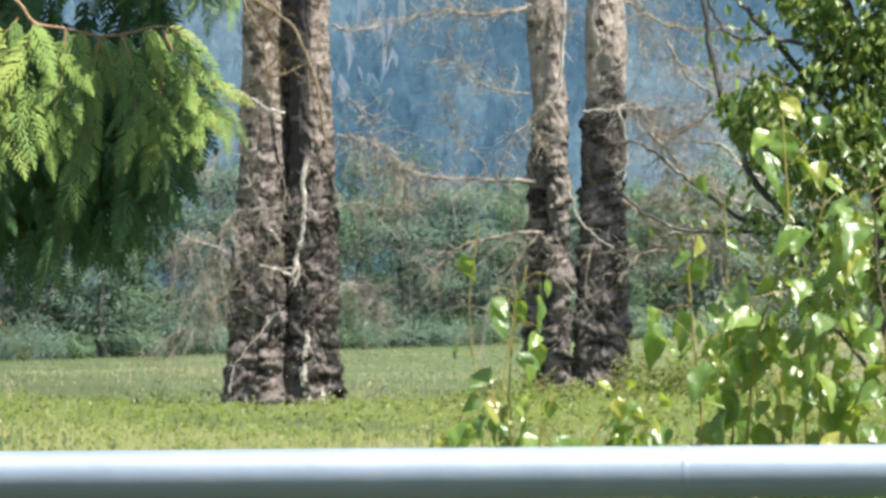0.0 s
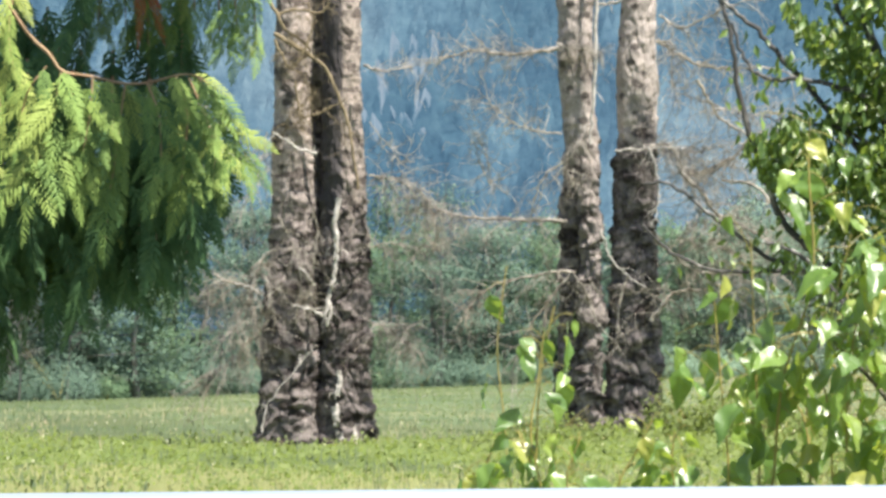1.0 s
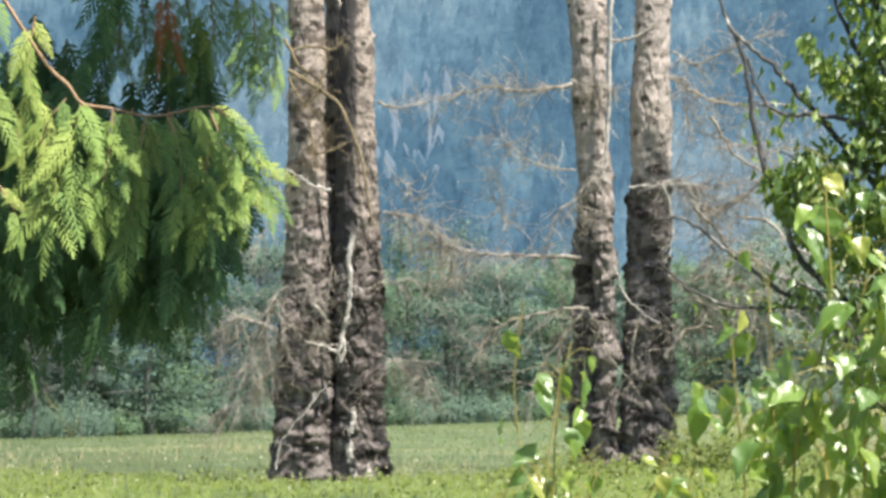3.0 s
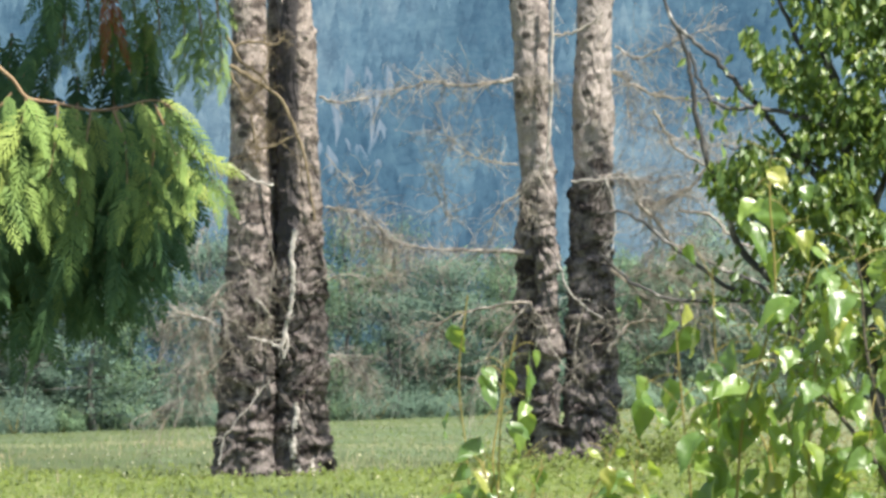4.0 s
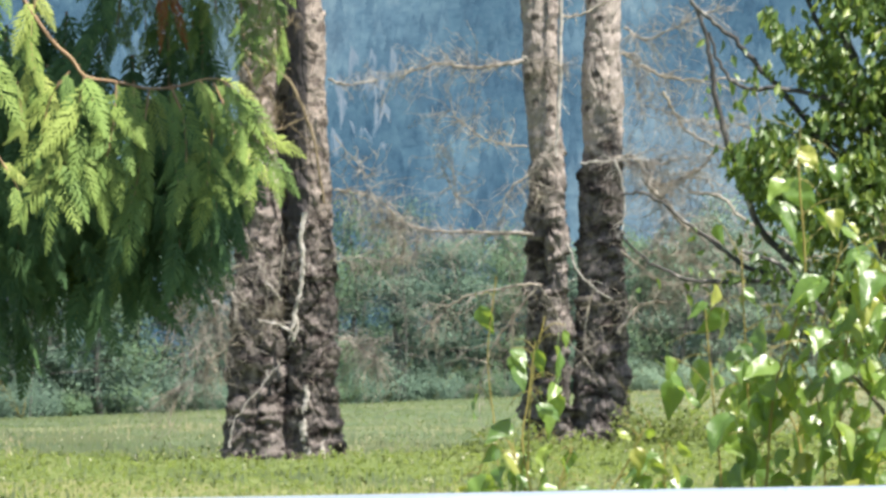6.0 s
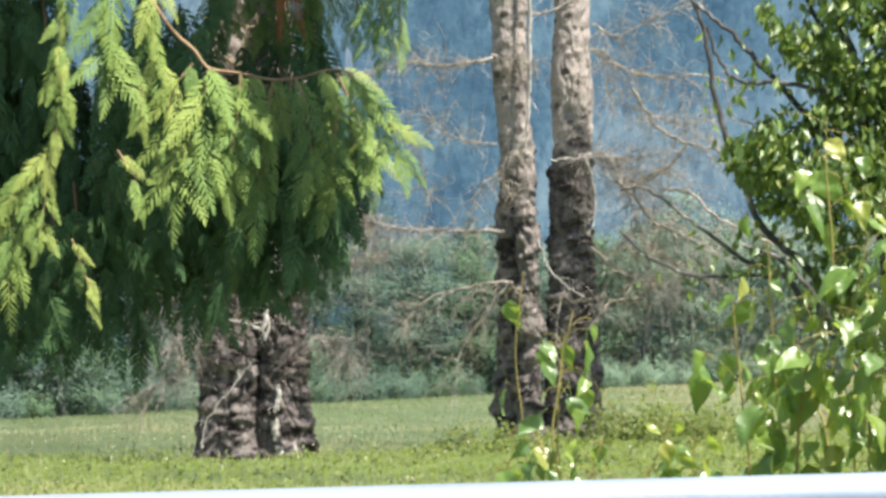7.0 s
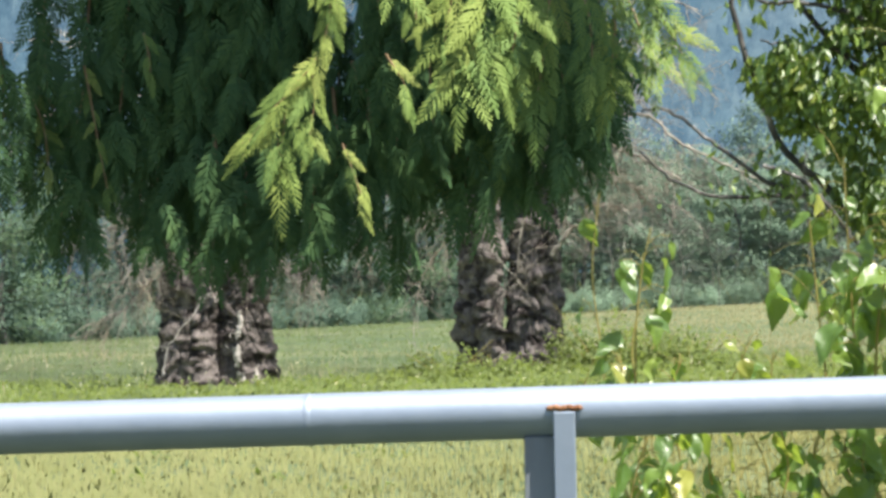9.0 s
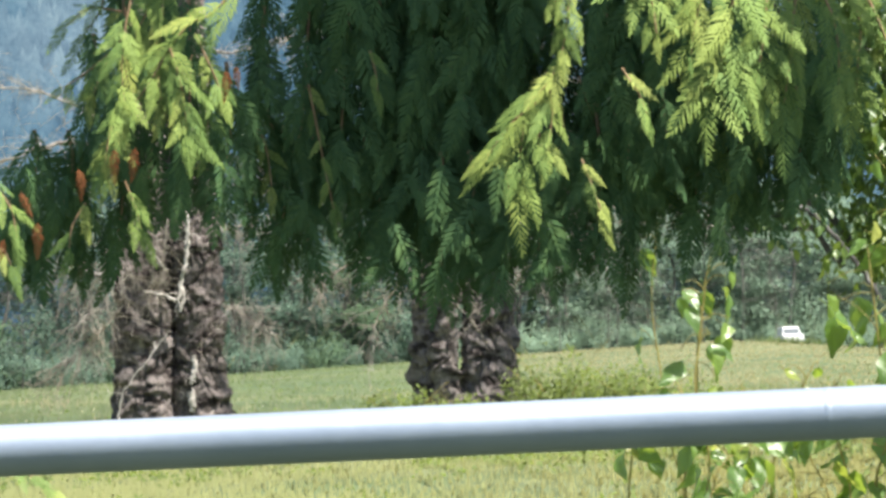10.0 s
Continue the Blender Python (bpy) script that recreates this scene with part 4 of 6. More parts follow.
limbs(tree_b, [
    ([(-3.35, 81.6, 4.37), (-3.9, 81.6, 4.41), (-4.46, 81.6, 4.43), (-5.12, 81.6, 4.46), (-5.78, 81.6, 4.58), (-6.22, 81.6, 4.73)], 0.05, 0.012, dict(seed=31, twigs=60, length=0.9, droop=0.7)),
    ([(-3.5, 81.6, 7.76), (-3.99, 81.6, 7.69), (-4.54, 81.6, 7.63), (-5.1, 81.6, 7.73), (-5.65, 81.6, 7.59), (-6.21, 81.6, 7.43)], 0.045, 0.01, dict(seed=32, twigs=46, length=0.8, droop=0.5)),
    ([(-3.19, 81.5, 3.38), (-3.69, 81.5, 3.39), (-4.24, 81.5, 3.28), (-4.79, 81.5, 3.12), (-5.17, 81.5, 2.79), (-5.32, 81.5, 2.35)], 0.035, 0.008, dict(seed=33, twigs=30, length=1.0, droop=1.0)),
    ([(-3.22, 81.4, 3.41), (-3.57, 81.4, 3), (-3.9, 81.4, 2.56), (-4.24, 81.4, 2.01), (-4.44, 81.4, 1.3)], 0.025, 0.01, dict(seed=34, twigs=16, length=0.9, droop=1.0)),
    ([(-3.45, 81.6, 6.08), (-3.89, 81.6, 6.14), (-4.33, 81.6, 6.25), (-4.66, 81.6, 6.54), (-4.99, 81.6, 6.84)], 0.02, 0.007, dict(seed=35, twigs=26, length=0.8, droop=0.3)),
    ([(-3.4, 81.5, 5.53), (-3.73, 81.5, 5.31), (-3.95, 81.5, 4.92), (-4.03, 81.5, 4.54)], 0.022, 0.008, dict(seed=36, twigs=10, length=0.7, droop=0.8)),
    ([(-3.24, 81.4, 3.38), (-2.97, 81.4, 2.99), (-2.75, 81.4, 2.44), (-2.32, 81.4, 1.89)], 0.024, 0.010, dict(seed=37, twigs=8, length=0.6, droop=0.9)),
    ([(-3.55, 81.6, 7.85), (-3.28, 81.6, 7.73), (-2.94, 81.6, 7.75), (-2.67, 81.6, 7.56)], 0.02, 0.006, dict(seed=38, twigs=34, length=0.5, droop=0.8)),
    ([(-2.77, 81.6, 8.61), (-2.44, 81.6, 8.63), (-2.11, 81.6, 8.77), (-1.78, 81.6, 9.04)], 0.03, 0.02, dict(seed=39, twigs=5, length=0.5, droop=0.2)),
    ([(-2.96, 81.6, 6.19), (-3.18, 81.6, 5.75), (-3.4, 81.6, 5.42), (-3.07, 81.6, 5.09)], 0.016, 0.006, dict(seed=40, twigs=24, length=0.5, droop=0.9)),
    ([(-5.02, 81.9, 5.45), (-4.86, 81.9, 5.12), (-4.93, 81.9, 5.78), (-5.12, 81.9, 6.45)], 0.008, 0.003, dict(seed=41, twigs=22, length=0.7, droop=0.1)),
])
limbs(tree_c, [
    ([(-1.85, 81.5, 5.82), (-1.36, 81.5, 5.84), (-1.04, 81.5, 5.34), (-0.6, 81.5, 5.39), (-0.16, 81.5, 5.63)], 0.045, 0.016, dict(seed=51, twigs=34, length=1.0, droop=0.5)),
    ([(-1.14, 81.3, 5.33), (-0.71, 81.3, 4.89), (-0.44, 81.3, 4.5), (0.05, 81.3, 4.28), (0.81, 81.3, 3.84)], 0.04, 0.02, dict(seed=52, twigs=40, length=1.1, droop=0.7)),
    ([(-1.61, 81.5, 7.9), (-1.24, 81.5, 7.64), (-0.75, 81.5, 7.42), (-0.1, 81.5, 7.32), (0.56, 81.5, 7.34), (1.21, 81.5, 7.13)], 0.034, 0.016, dict(seed=53, twigs=24, length=0.9, droop=0.5)),
    ([(-1.75, 81.5, 5.83), (-1.31, 81.5, 5.75), (-0.88, 81.5, 5.73), (-0.44, 81.5, 5.81)], 0.03, 0.012, dict(seed=54, twigs=26, length=0.9, droop=0.6)),
    ([(-0.81, 81.4, 7.12), (-0.54, 81.4, 6.64), (-0.33, 81.4, 6.31), (0.21, 81.4, 6.03), (0.75, 81.4, 5.89), (1.29, 81.4, 5.69)], 0.036, 0.018, dict(seed=64, twigs=22, length=1.0, droop=0.5, thick=0.009)),
    ([(0.21, 81.4, 5.98), (-0.12, 81.4, 5.6), (-0.78, 81.4, 5.23), (-1.21, 81.4, 5.45)], 0.03, 0.014, dict(seed=65, twigs=24, length=0.9, droop=0.8)),
    ([(-0.34, 81.4, 5.17), (0.31, 81.4, 5.05), (0.73, 81.4, 4.61), (1.49, 81.4, 4.22), (2.24, 81.4, 3.85)], 0.036, 0.020, dict(seed=66, twigs=22, length=1.0, droop=0.7, thick=0.009)),
    ([(-1.25, 81.6, 6.88), (-0.65, 81.6, 6.71), (0.11, 81.6, 6.43), (1.09, 81.6, 6.58)], 0.012, 0.005, dict(seed=67, twigs=34, length=1.0, droop=0.3, thick=0.008)),
    ([(-1.12, 81.6, 3.77), (-0.58, 81.6, 3.98), (0.07, 81.6, 3.64), (0.94, 81.6, 3.2)], 0.014, 0.006, dict(seed=68, twigs=36, length=1.1, droop=0.8, thick=0.008)),
    ([(-1.65, 81.5, 4.03), (-1.05, 81.5, 3.53), (-0.61, 81.5, 3.36), (0.04, 81.5, 3.35)], 0.03, 0.012, dict(seed=55, twigs=30, length=1.0, droop=1.0)),
    ([(-1.71, 81.4, 2.44), (-1.44, 81.4, 2.82), (-1.22, 81.4, 3), (-0.78, 81.4, 3.03)], 0.05, 0.02, dict(seed=56, twigs=16, length=0.8, droop=1.1)),
    ([(-1.56, 81.5, 8.37), (-1.12, 81.5, 8.14), (-0.57, 81.5, 8.36), (0.41, 81.5, 8.79)], 0.025, 0.010, dict(seed=57, twigs=34, length=0.9, droop=0.3)),
    ([(-1.62, 81.3, 7.86), (-1.29, 81.3, 7.8), (-1.31, 81.3, 7.25), (-1.13, 81.3, 6.48)], 0.022, 0.010, dict(seed=58, twigs=22, length=0.8, droop=0.9)),
    ([(-2.15, 81.4, 3.31), (-2.31, 81.4, 2.88), (-2.35, 81.4, 2.33), (-2.32, 81.4, 1.84)], 0.016, 0.008, dict(seed=59, twigs=10, length=0.5, droop=0.9)),
    ([(-1.36, 81.4, 5.72), (-1.03, 81.4, 5.39), (-0.82, 81.4, 4.62), (-0.94, 81.4, 3.96)], 0.016, 0.006, dict(seed=60, twigs=40, length=1.0, droop=0.7)),
])
limbs(tree_b, [
    ([(-2.75, 81.60, 9.73), (-2.77, 81.60, 8.63), (-2.79, 81.60, 7.64), (-2.84, 81.60, 6.65), (-2.89, 81.60, 5.88)], 0.045, 0.03, dict(seed=44, twigs=8, length=0.4, droop=0.4)),
], "bleached", "bleached_limb", "thin bare stem growing up beside the trunk")
limbs(tree_c, [
    ([(-2.68, 81.2, 4.19), (-2.59, 81.2, 3.92), (-2.46, 81.2, 3.62), (-2.3, 81.2, 3.44), (-2.08, 81.2, 3.25), (-1.81, 81.2, 3.09)], 0.028, 0.012, dict(seed=61, twigs=3, length=0.4)),
    ([(-1.74, 81.2, 5.82), (-1.64, 81.2, 5.49), (-1.56, 81.2, 5.06), (-1.58, 81.2, 4.62), (-1.7, 81.2, 4.24)], 0.022, 0.012, dict(seed=62, twigs=3, length=0.3)),
    ([(-2.4, 81.2, 5.74), (-1.9, 81.2, 5.76), (-1.47, 81.2, 5.8), (-1.03, 81.2, 5.77)], 0.02, 0.008, dict(seed=63, twigs=5, length=0.4)),
], "bleached", "bleached_limb", "bleached bare limb")

for name, x, y, h, w, n, seed in (("shrub", -0.75, 80.4, 1.5, 2.3, 1500, 5), ("shrub", -3.7, 80.2, 0.85, 1.9, 900, 6), ("shrub", -2.3, 80.6, 0.6, 2.2, 900, 7), ("shrub", 0.9, 79.5, 1.0, 2.6, 1200, 8), ("shrub", -7.3, 80.9, 0.35, 1.2, 400, 9), ("shrub", -9.2, 80.9, 0.3, 1.2, 400, 10)):
    tagged(shrub(name, x, y, h, w, n, M["weed"], "low leafy green shrub growing at the trees' feet", seed), group="shrubs at the trees")

# ---------------- woodland beyond the field ----------------
def woodland_tree(seed, h, w, mat, n=7000):
    r = np.random.default_rng(seed)
    root = thing("woodland_tree", "tall green broadleaf tree at the edge of the woodland", "tree", "woodland edge")
    bend = r.normal(0, 0.35, (4, 2))
    stem = smooth_line([(0, 0, -0.2), (*bend[0] * 0.4, h * 0.3), (*bend[1], h * 0.6), (*bend[2], h * 0.92)], 5)
    pieces = [tube(stem, 0.02 * h, 0.03, 6)]
    blobs = []
    for k in range(30):
        zz = h * r.uniform(0.05, 0.95)
        a, out = r.uniform(0, 6.28), w * r.uniform(0.1, 0.48) * (1.1 - 0.55 * zz / h)
        at = int(np.clip(np.searchsorted(stem[:, 2], zz * 0.85), 1, len(stem) - 1))
        tip = np.array([stem[at, 0] + out * math.cos(a), stem[at, 1] + out * math.sin(a), zz])
        pieces.append(tube(smooth_line([stem[at], (stem[at] + tip) / 2 + [0, 0, -0.1], tip], 3), 0.05, 0.015, 4))
        blobs.append((tip, w * r.uniform(0.15, 0.30), h * r.uniform(0.06, 0.13)))
    part("trunk", mesh_from("trunk", *joined(pieces), M["belt_trunk"]), root)
    which = r.integers(0, len(blobs), n)
    g = r.normal(0, 1, (n, 3))
    g /= np.linalg.norm(g, axis=1, keepdims=True)
    g *= r.uniform(0.35, 1.1, (n, 1))
    q = np.array([blobs[b][0] for b in which]) + g * np.array([[blobs[b][1], blobs[b][1], blobs[b][2]] for b in which])
    v, f = scattered(*SMALL_LEAF, q, turns(r, n, 0.8), r.uniform(0.12, 0.26, n))
    out = g + 0.5 * q * [1 / w, 1 / w, 0] + [0, 0, 0.25] + r.normal(0, 0.15, (n, 3))
    tagged(part("crown", leafage("crown", v, f, mat, 1, out), root), kind="stuff")
    return root


def bare_tree(seed, h):
    r = np.random.default_rng(seed)
    root = thing("bare_tree", "grey leafless tree among the woodland", "tree", "woodland bare trees")
    stem = smooth_line([(0, 0, -0.2), (0.2, 0, h * 0.4), (-0.1, 0.1, h * 0.7), (0.1, 0, h)], 6)
    part("trunk", mesh_from("trunk", *tube(stem, 0.065, 0.015, 6), M["belt_trunk"]), root)
    out = []
    for k in range(46):
        at = stem[int(r.uniform(0.2, 0.98) * len(stem))]
        path, mesh = twig(r, at, (*r.normal(0, 1, 2), r.uniform(0, 0.8)), h * r.uniform(0.12, 0.3), 0.022, 0.3, 0.5, 5)
        out.append(mesh)
        for s in range(4):
            out.append(twig(r, path[r.integers(1, 6)], r.normal(0, 1, 3), h * r.uniform(0.05, 0.12), 0.016, 0.3, 0.5, 3)[1])
    part("twig_growth", mesh_from("twigs", *joined(out), M["belt_trunk"]), root)
    return root


rng = np.random.default_rng(5)
kinds = [woodland_tree(100 + k, 10.5, 6.5, M["belt_leaf"] if k % 3 else M["belt_light"]) for k in range(6)]
pale = [woodland_tree(110 + k, 10.5, 6.5, M["belt_pale"]) for k in range(3)]
dead = [bare_tree(200 + k, 9.0) for k in range(3)]


def edge_y(x):
    """Where the woodland begins."""
    return float(np.interp(x, [-70, -34, -22, -5, 40], [185, 205, 240, 262, 268]))


def planted(src, x, y, s, sz, k, first):
    m = Matrix.Translation((x, y, float(ground_z(x, y)))) @ Matrix.Rotation(0.7 * math.sin(k * 2.4), 4, "Z")
    ob = src if first else copy_thing(src, m)
    ob.matrix_basis = m @ Matrix.Diagonal((s, s, sz, 1))


PALE_X = -5.72
k = w = 0
for row, (gap, back, tall) in enumerate(((2.9, 2, 0.85), (3.0, 9, 1.03), (3.2, 17, 1.15))):
    x = -49 + row * 1.7
    while x < 27:
        h = tall * rng.uniform(0.8, 1.12)
        hazy = x > PALE_X + rng.uniform(-3, 3)
        planted(pale[w % 3] if hazy else kinds[k % 6], x, edge_y(x) + back + rng.uniform(-1.5, 2.5), rng.uniform(0.8, 1.25), h, k + w, w < 3 if hazy else k < 6)
        x += gap * rng.uniform(0.75, 1.3)
        w, k = (w + 1, k) if hazy else (w, k + 1)
k = 0
for x in np.linspace(-44, 32, 22):
    planted(dead[k % 3], x + rng.uniform(-1.5, 1.5), edge_y(x) - rng.uniform(-2.0, 2.0), 1.0, rng.uniform(0.55, 1.15), k, k < 3)
    k += 1
for k, x in enumerate(np.arange(-50, 28, 2.2)):
    xx, h = x + rng.uniform(-0.8, 0.8), rng.uniform(1.4, 3.6)
    tagged(shrub("woodland_shrub", xx, edge_y(xx) - rng.uniform(-0.5, 2.0), h, h * 1.5, 2800, M["belt_pale"] if xx > PALE_X else M["belt_light"] if k % 4 == 0 else M["belt_leaf"], "rounded green shrub at the foot of the woodland", 300 + k, (0.08, 0.155), 0.15), group="woodland shrubs")

for k, x in enumerate(np.arange(-52, 30, 3.4)):
    xx, h = x + rng.uniform(-0.8, 0.8), rng.uniform(2.4, 3.8)
    tagged(shrub("woodland_shrub", xx, edge_y(xx) + rng.uniform(4.5, 6.5), h, h * 1.6, 1100, M["belt_pale"] if xx > PALE_X else M["belt_leaf"], "dense leafy shrub between the woodland trees", 500 + k, (0.17, 0.34), 0.15), group="woodland undergrowth")
for k, x in enumerate(np.arange(-54, 32, 3.0)):
    xx, h = x + rng.uniform(-0.8, 0.8), rng.uniform(3.0, 4.6)
    tagged(shrub("woodland_shrub", xx, edge_y(xx) + rng.uniform(10, 13), h, h * 1.5, 1300, M["belt_pale"] if xx > PALE_X + 4 else M["belt_leaf"], "tall dense shrub under the woodland trees", 400 + k, (0.26, 0.47), 0.15), group="woodland undergrowth")

# ---------------- mountain ----------------
def slope_z(x, y):
    base = np.clip((y - 900) * 0.42, 0, None)
    return base + 26 * np.sin(x * 0.011 + 0.8) * np.clip((y - 900) / 500, 0, 1) + 14 * np.sin(x * 0.027 + y * 0.006) * np.clip((y - 900) / 500, 0, 1)


mx, my = np.linspace(-2200, 2200, 150), np.linspace(880, 3000, 80)
X, Y = np.meshgrid(mx, my, indexing="ij")
Z = slope_z(X, Y) - 1
i, j = np.meshgrid(np.arange(len(mx) - 1), np.arange(len(my) - 1), indexing="ij")
n = len(my)
F4 = np.stack([i * n + j, (i + 1) * n + j, (i + 1) * n + j + 1, i * n + j + 1], -1).reshape(-1, 4)
mountain = tagged(part("mountain_backdrop", mesh_from("mountain_backdrop", np.stack([X, Y, Z], -1).reshape(-1, 3), F4, M["slope"])), "steep distant forested mountainside, blue haze painted in as glow", "mountain", kind="structure")
tiers, fs = [], []
for zz, rr in ((0.1, 0.17), (0.35, 0.13), (0.6, 0.085)):
    a = np.linspace(0, 2 * np.pi, 5, endpoint=False)
    ringv = np.stack([rr * np.cos(a) * (1 + 0.25 * (np.arange(5) % 2)), rr * np.sin(a), np.full(5, zz)], -1)
    b = len(tiers)
    tiers += [*ringv, np.array([0, 0, min(1.0, zz + 0.42)])]
    fs += [[b + q, b + (q + 1) % 5, b + 5] for q in range(5)]
rng = np.random.default_rng(8)
p = np.stack([rng.uniform(-420, 330, 13000), rng.uniform(960, 1420, 13000), np.zeros(13000)], -1)
p[:, 2] = slope_z(p[:, 0], p[:, 1]) - 1.5
h = rng.uniform(5, 13, len(p))
v, f = scattered(np.array(tiers), np.array(fs), p, turns(rng, len(p), 0.02), np.stack([h * 1.25, h * 1.25, h * 0.9], -1))
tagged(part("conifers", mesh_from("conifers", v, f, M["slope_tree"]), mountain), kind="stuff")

# bare cliffs between the trees of the slope
rk = random.Random(21)
for k in range(26):
    x, y = -91 + rk.gauss(0, 6.0), rk.uniform(1026, 1118)
    z, wide, tall = float(slope_z(x, y)) + 5, rk.uniform(0.14, 0.42), rk.uniform(0.8, 4.6)
    lie = rk.uniform(-1, 1.5)
    edge = [(math.cos(a) * wide * rk.uniform(0.3, 1.6) + 0.3 * lie * math.sin(a) * tall, math.sin(a) * tall * rk.uniform(0.3, 1.4)) for a in np.linspace(0, 6.283, 11, endpoint=False)]
    vs = [(x, y - 9, z)] + [(x + a, y - 8, z + b) for a, b in edge] + [(x + a * 1.2, y + 15, z + b * 1.1 - 2) for a, b in edge]
    fs = [(0, 1 + q, 1 + (q + 1) % 11) for q in range(11)], [(1 + q, 12 + q, 12 + (q + 1) % 11, 1 + (q + 1) % 11) for q in range(11)]
    part("cliff", mesh_from("cliff", vs, [np.array(fs[0]), np.array(fs[1])], M["cliff"], False), mountain, "pale bare rock face with haze glow")

# ---------------- young poplars by the meadow ----------------
def poplar_leaf(name, seed, mat, petiole=True):
    """One broad pointed leaf, folded on its midrib and curled, its stalk at the origin; it grows along +y."""
    r = random.Random(seed)
    fold, curl, twist, wave = r.uniform(0.08, 0.28), r.uniform(-0.1, 0.35), r.uniform(-0.35, 0.35), r.uniform(0.03, 0.07)
    vs, fs = [], []
    rows, cols = 8, 6
    for a in range(rows + 1):
        u = a / rows
        half = 0.31 * math.sin(math.pi * min(1.0, u ** 0.58)) ** 1.05 if 0 < u < 1 else 0.012
        for b in range(cols + 1):
            s = b / cols * 2 - 1
            x, y, z = s * half, u * (1 + 0.03 * abs(s)) - 0.05 * abs(s) * (1 - u), fold * abs(s) * half * 1.6 - curl * u * u + wave * math.sin(10 * u + 3 * s + seed) + 0.35 * wave * math.sin(21 * u - 8 * s + 2 * seed) * abs(s)
            c, d = math.cos(twist * u), math.sin(twist * u)
            vs.append((c * x - d * z, y, d * x + c * z))
    for a in range(rows):
        for b in range(cols):
            q = a * (cols + 1) + b
            fs.append((q, q + 1, q + cols + 2, q + cols + 1))
    v, f = np.array(vs), np.array(fs)
    if petiole:
        v, f = joined([(v, f), tube(smooth_line([(0, -0.5, 0.16), (0, -0.25, 0.10), (0, 0.02, 0.0)], 3), 0.012, 0.009, 4)])
    return mesh_from(name, v, f, mat)


def leaf_pose(r, at, size, hang=0.8, face=None):
    """A leaf whose tip hangs down and whose face turns up or to the light."""
    down = Vector((r.gauss(0, 0.6), r.gauss(-0.5, 0.5), -hang)).normalized()
    n = Vector(face or (r.gauss(0.2, 0.8), r.gauss(-0.6, 0.7), r.gauss(0.6, 0.5)))
    z = (n - n.dot(down) * down).normalized()
    x = down.cross(z)
    m = Matrix((x, down, z)).transposed().to_4x4()
    return Matrix.Translation(at) @ m @ Matrix.Scale(size, 4)


LEAVES = [poplar_leaf("leaf", k, M["poplar"]) for k in range(12)]


def poplar(label, shoots, seed, dense, spread=0.14, size=(0.09, 0.19)):
    """A young poplar of slender shoots, each leaf a piece of its own."""
    r = random.Random(seed)
    root = thing("young_poplar", label, "poplar")
    for pts, r0, count, low in shoots:
        line = smooth_line(pts, 8)
        stem = part("shoot", mesh_from("shoot", *tube(line, r0, 0.003, 7), M["poplar_stem"] if r0 < 0.012 else M["poplar_young"]), root)
        sprigs = []
        for k in range(int(count * dense)):
            u = low + (1 - low) * (k + r.random()) / int(count * dense)
            at = Vector(line[int(u * (len(line) - 1))])
            out = Vector((r.gauss(0, spread), r.gauss(0, spread), r.gauss(0.02, spread * 0.6)))
            out *= min(1.0, 1.4 * spread / out.length)
            tip = at + out
            sprigs.append(tube(smooth_line([at, at + out * 0.5 + Vector((0, 0, 0.02)), tip], 3), 0.0022, 0.0015, 4))
            s = r.uniform(*size) * (0.75 if u > 0.93 else 1)
            ob = part("leaf", LEAVES[r.randrange(len(LEAVES))], stem)
            ob.matrix_basis = leaf_pose(r, tip + Vector((0, 0, -0.35 * s)), s)
        if sprigs:
            tagged(part("sprig", mesh_from("sprig", *joined(sprigs), M["poplar_stem"]), stem), kind="stuff")
    return root


def foot(pts, drop=0.0):
    """A shoot's places, begun at the ground below its first."""
    x, y, z = pts[0]
    g = float(ground_z(x, y))
    k = math.sin(x * 37.0 + y * 11.0)
    return [(x + 0.16 * k, y, g - 0.05), (x + 0.15 * k + 0.04, y, g + 0.35 * (z - g)), (x - 0.05 * k, y + 0.04, g + 0.72 * (z - g))] + list(pts)


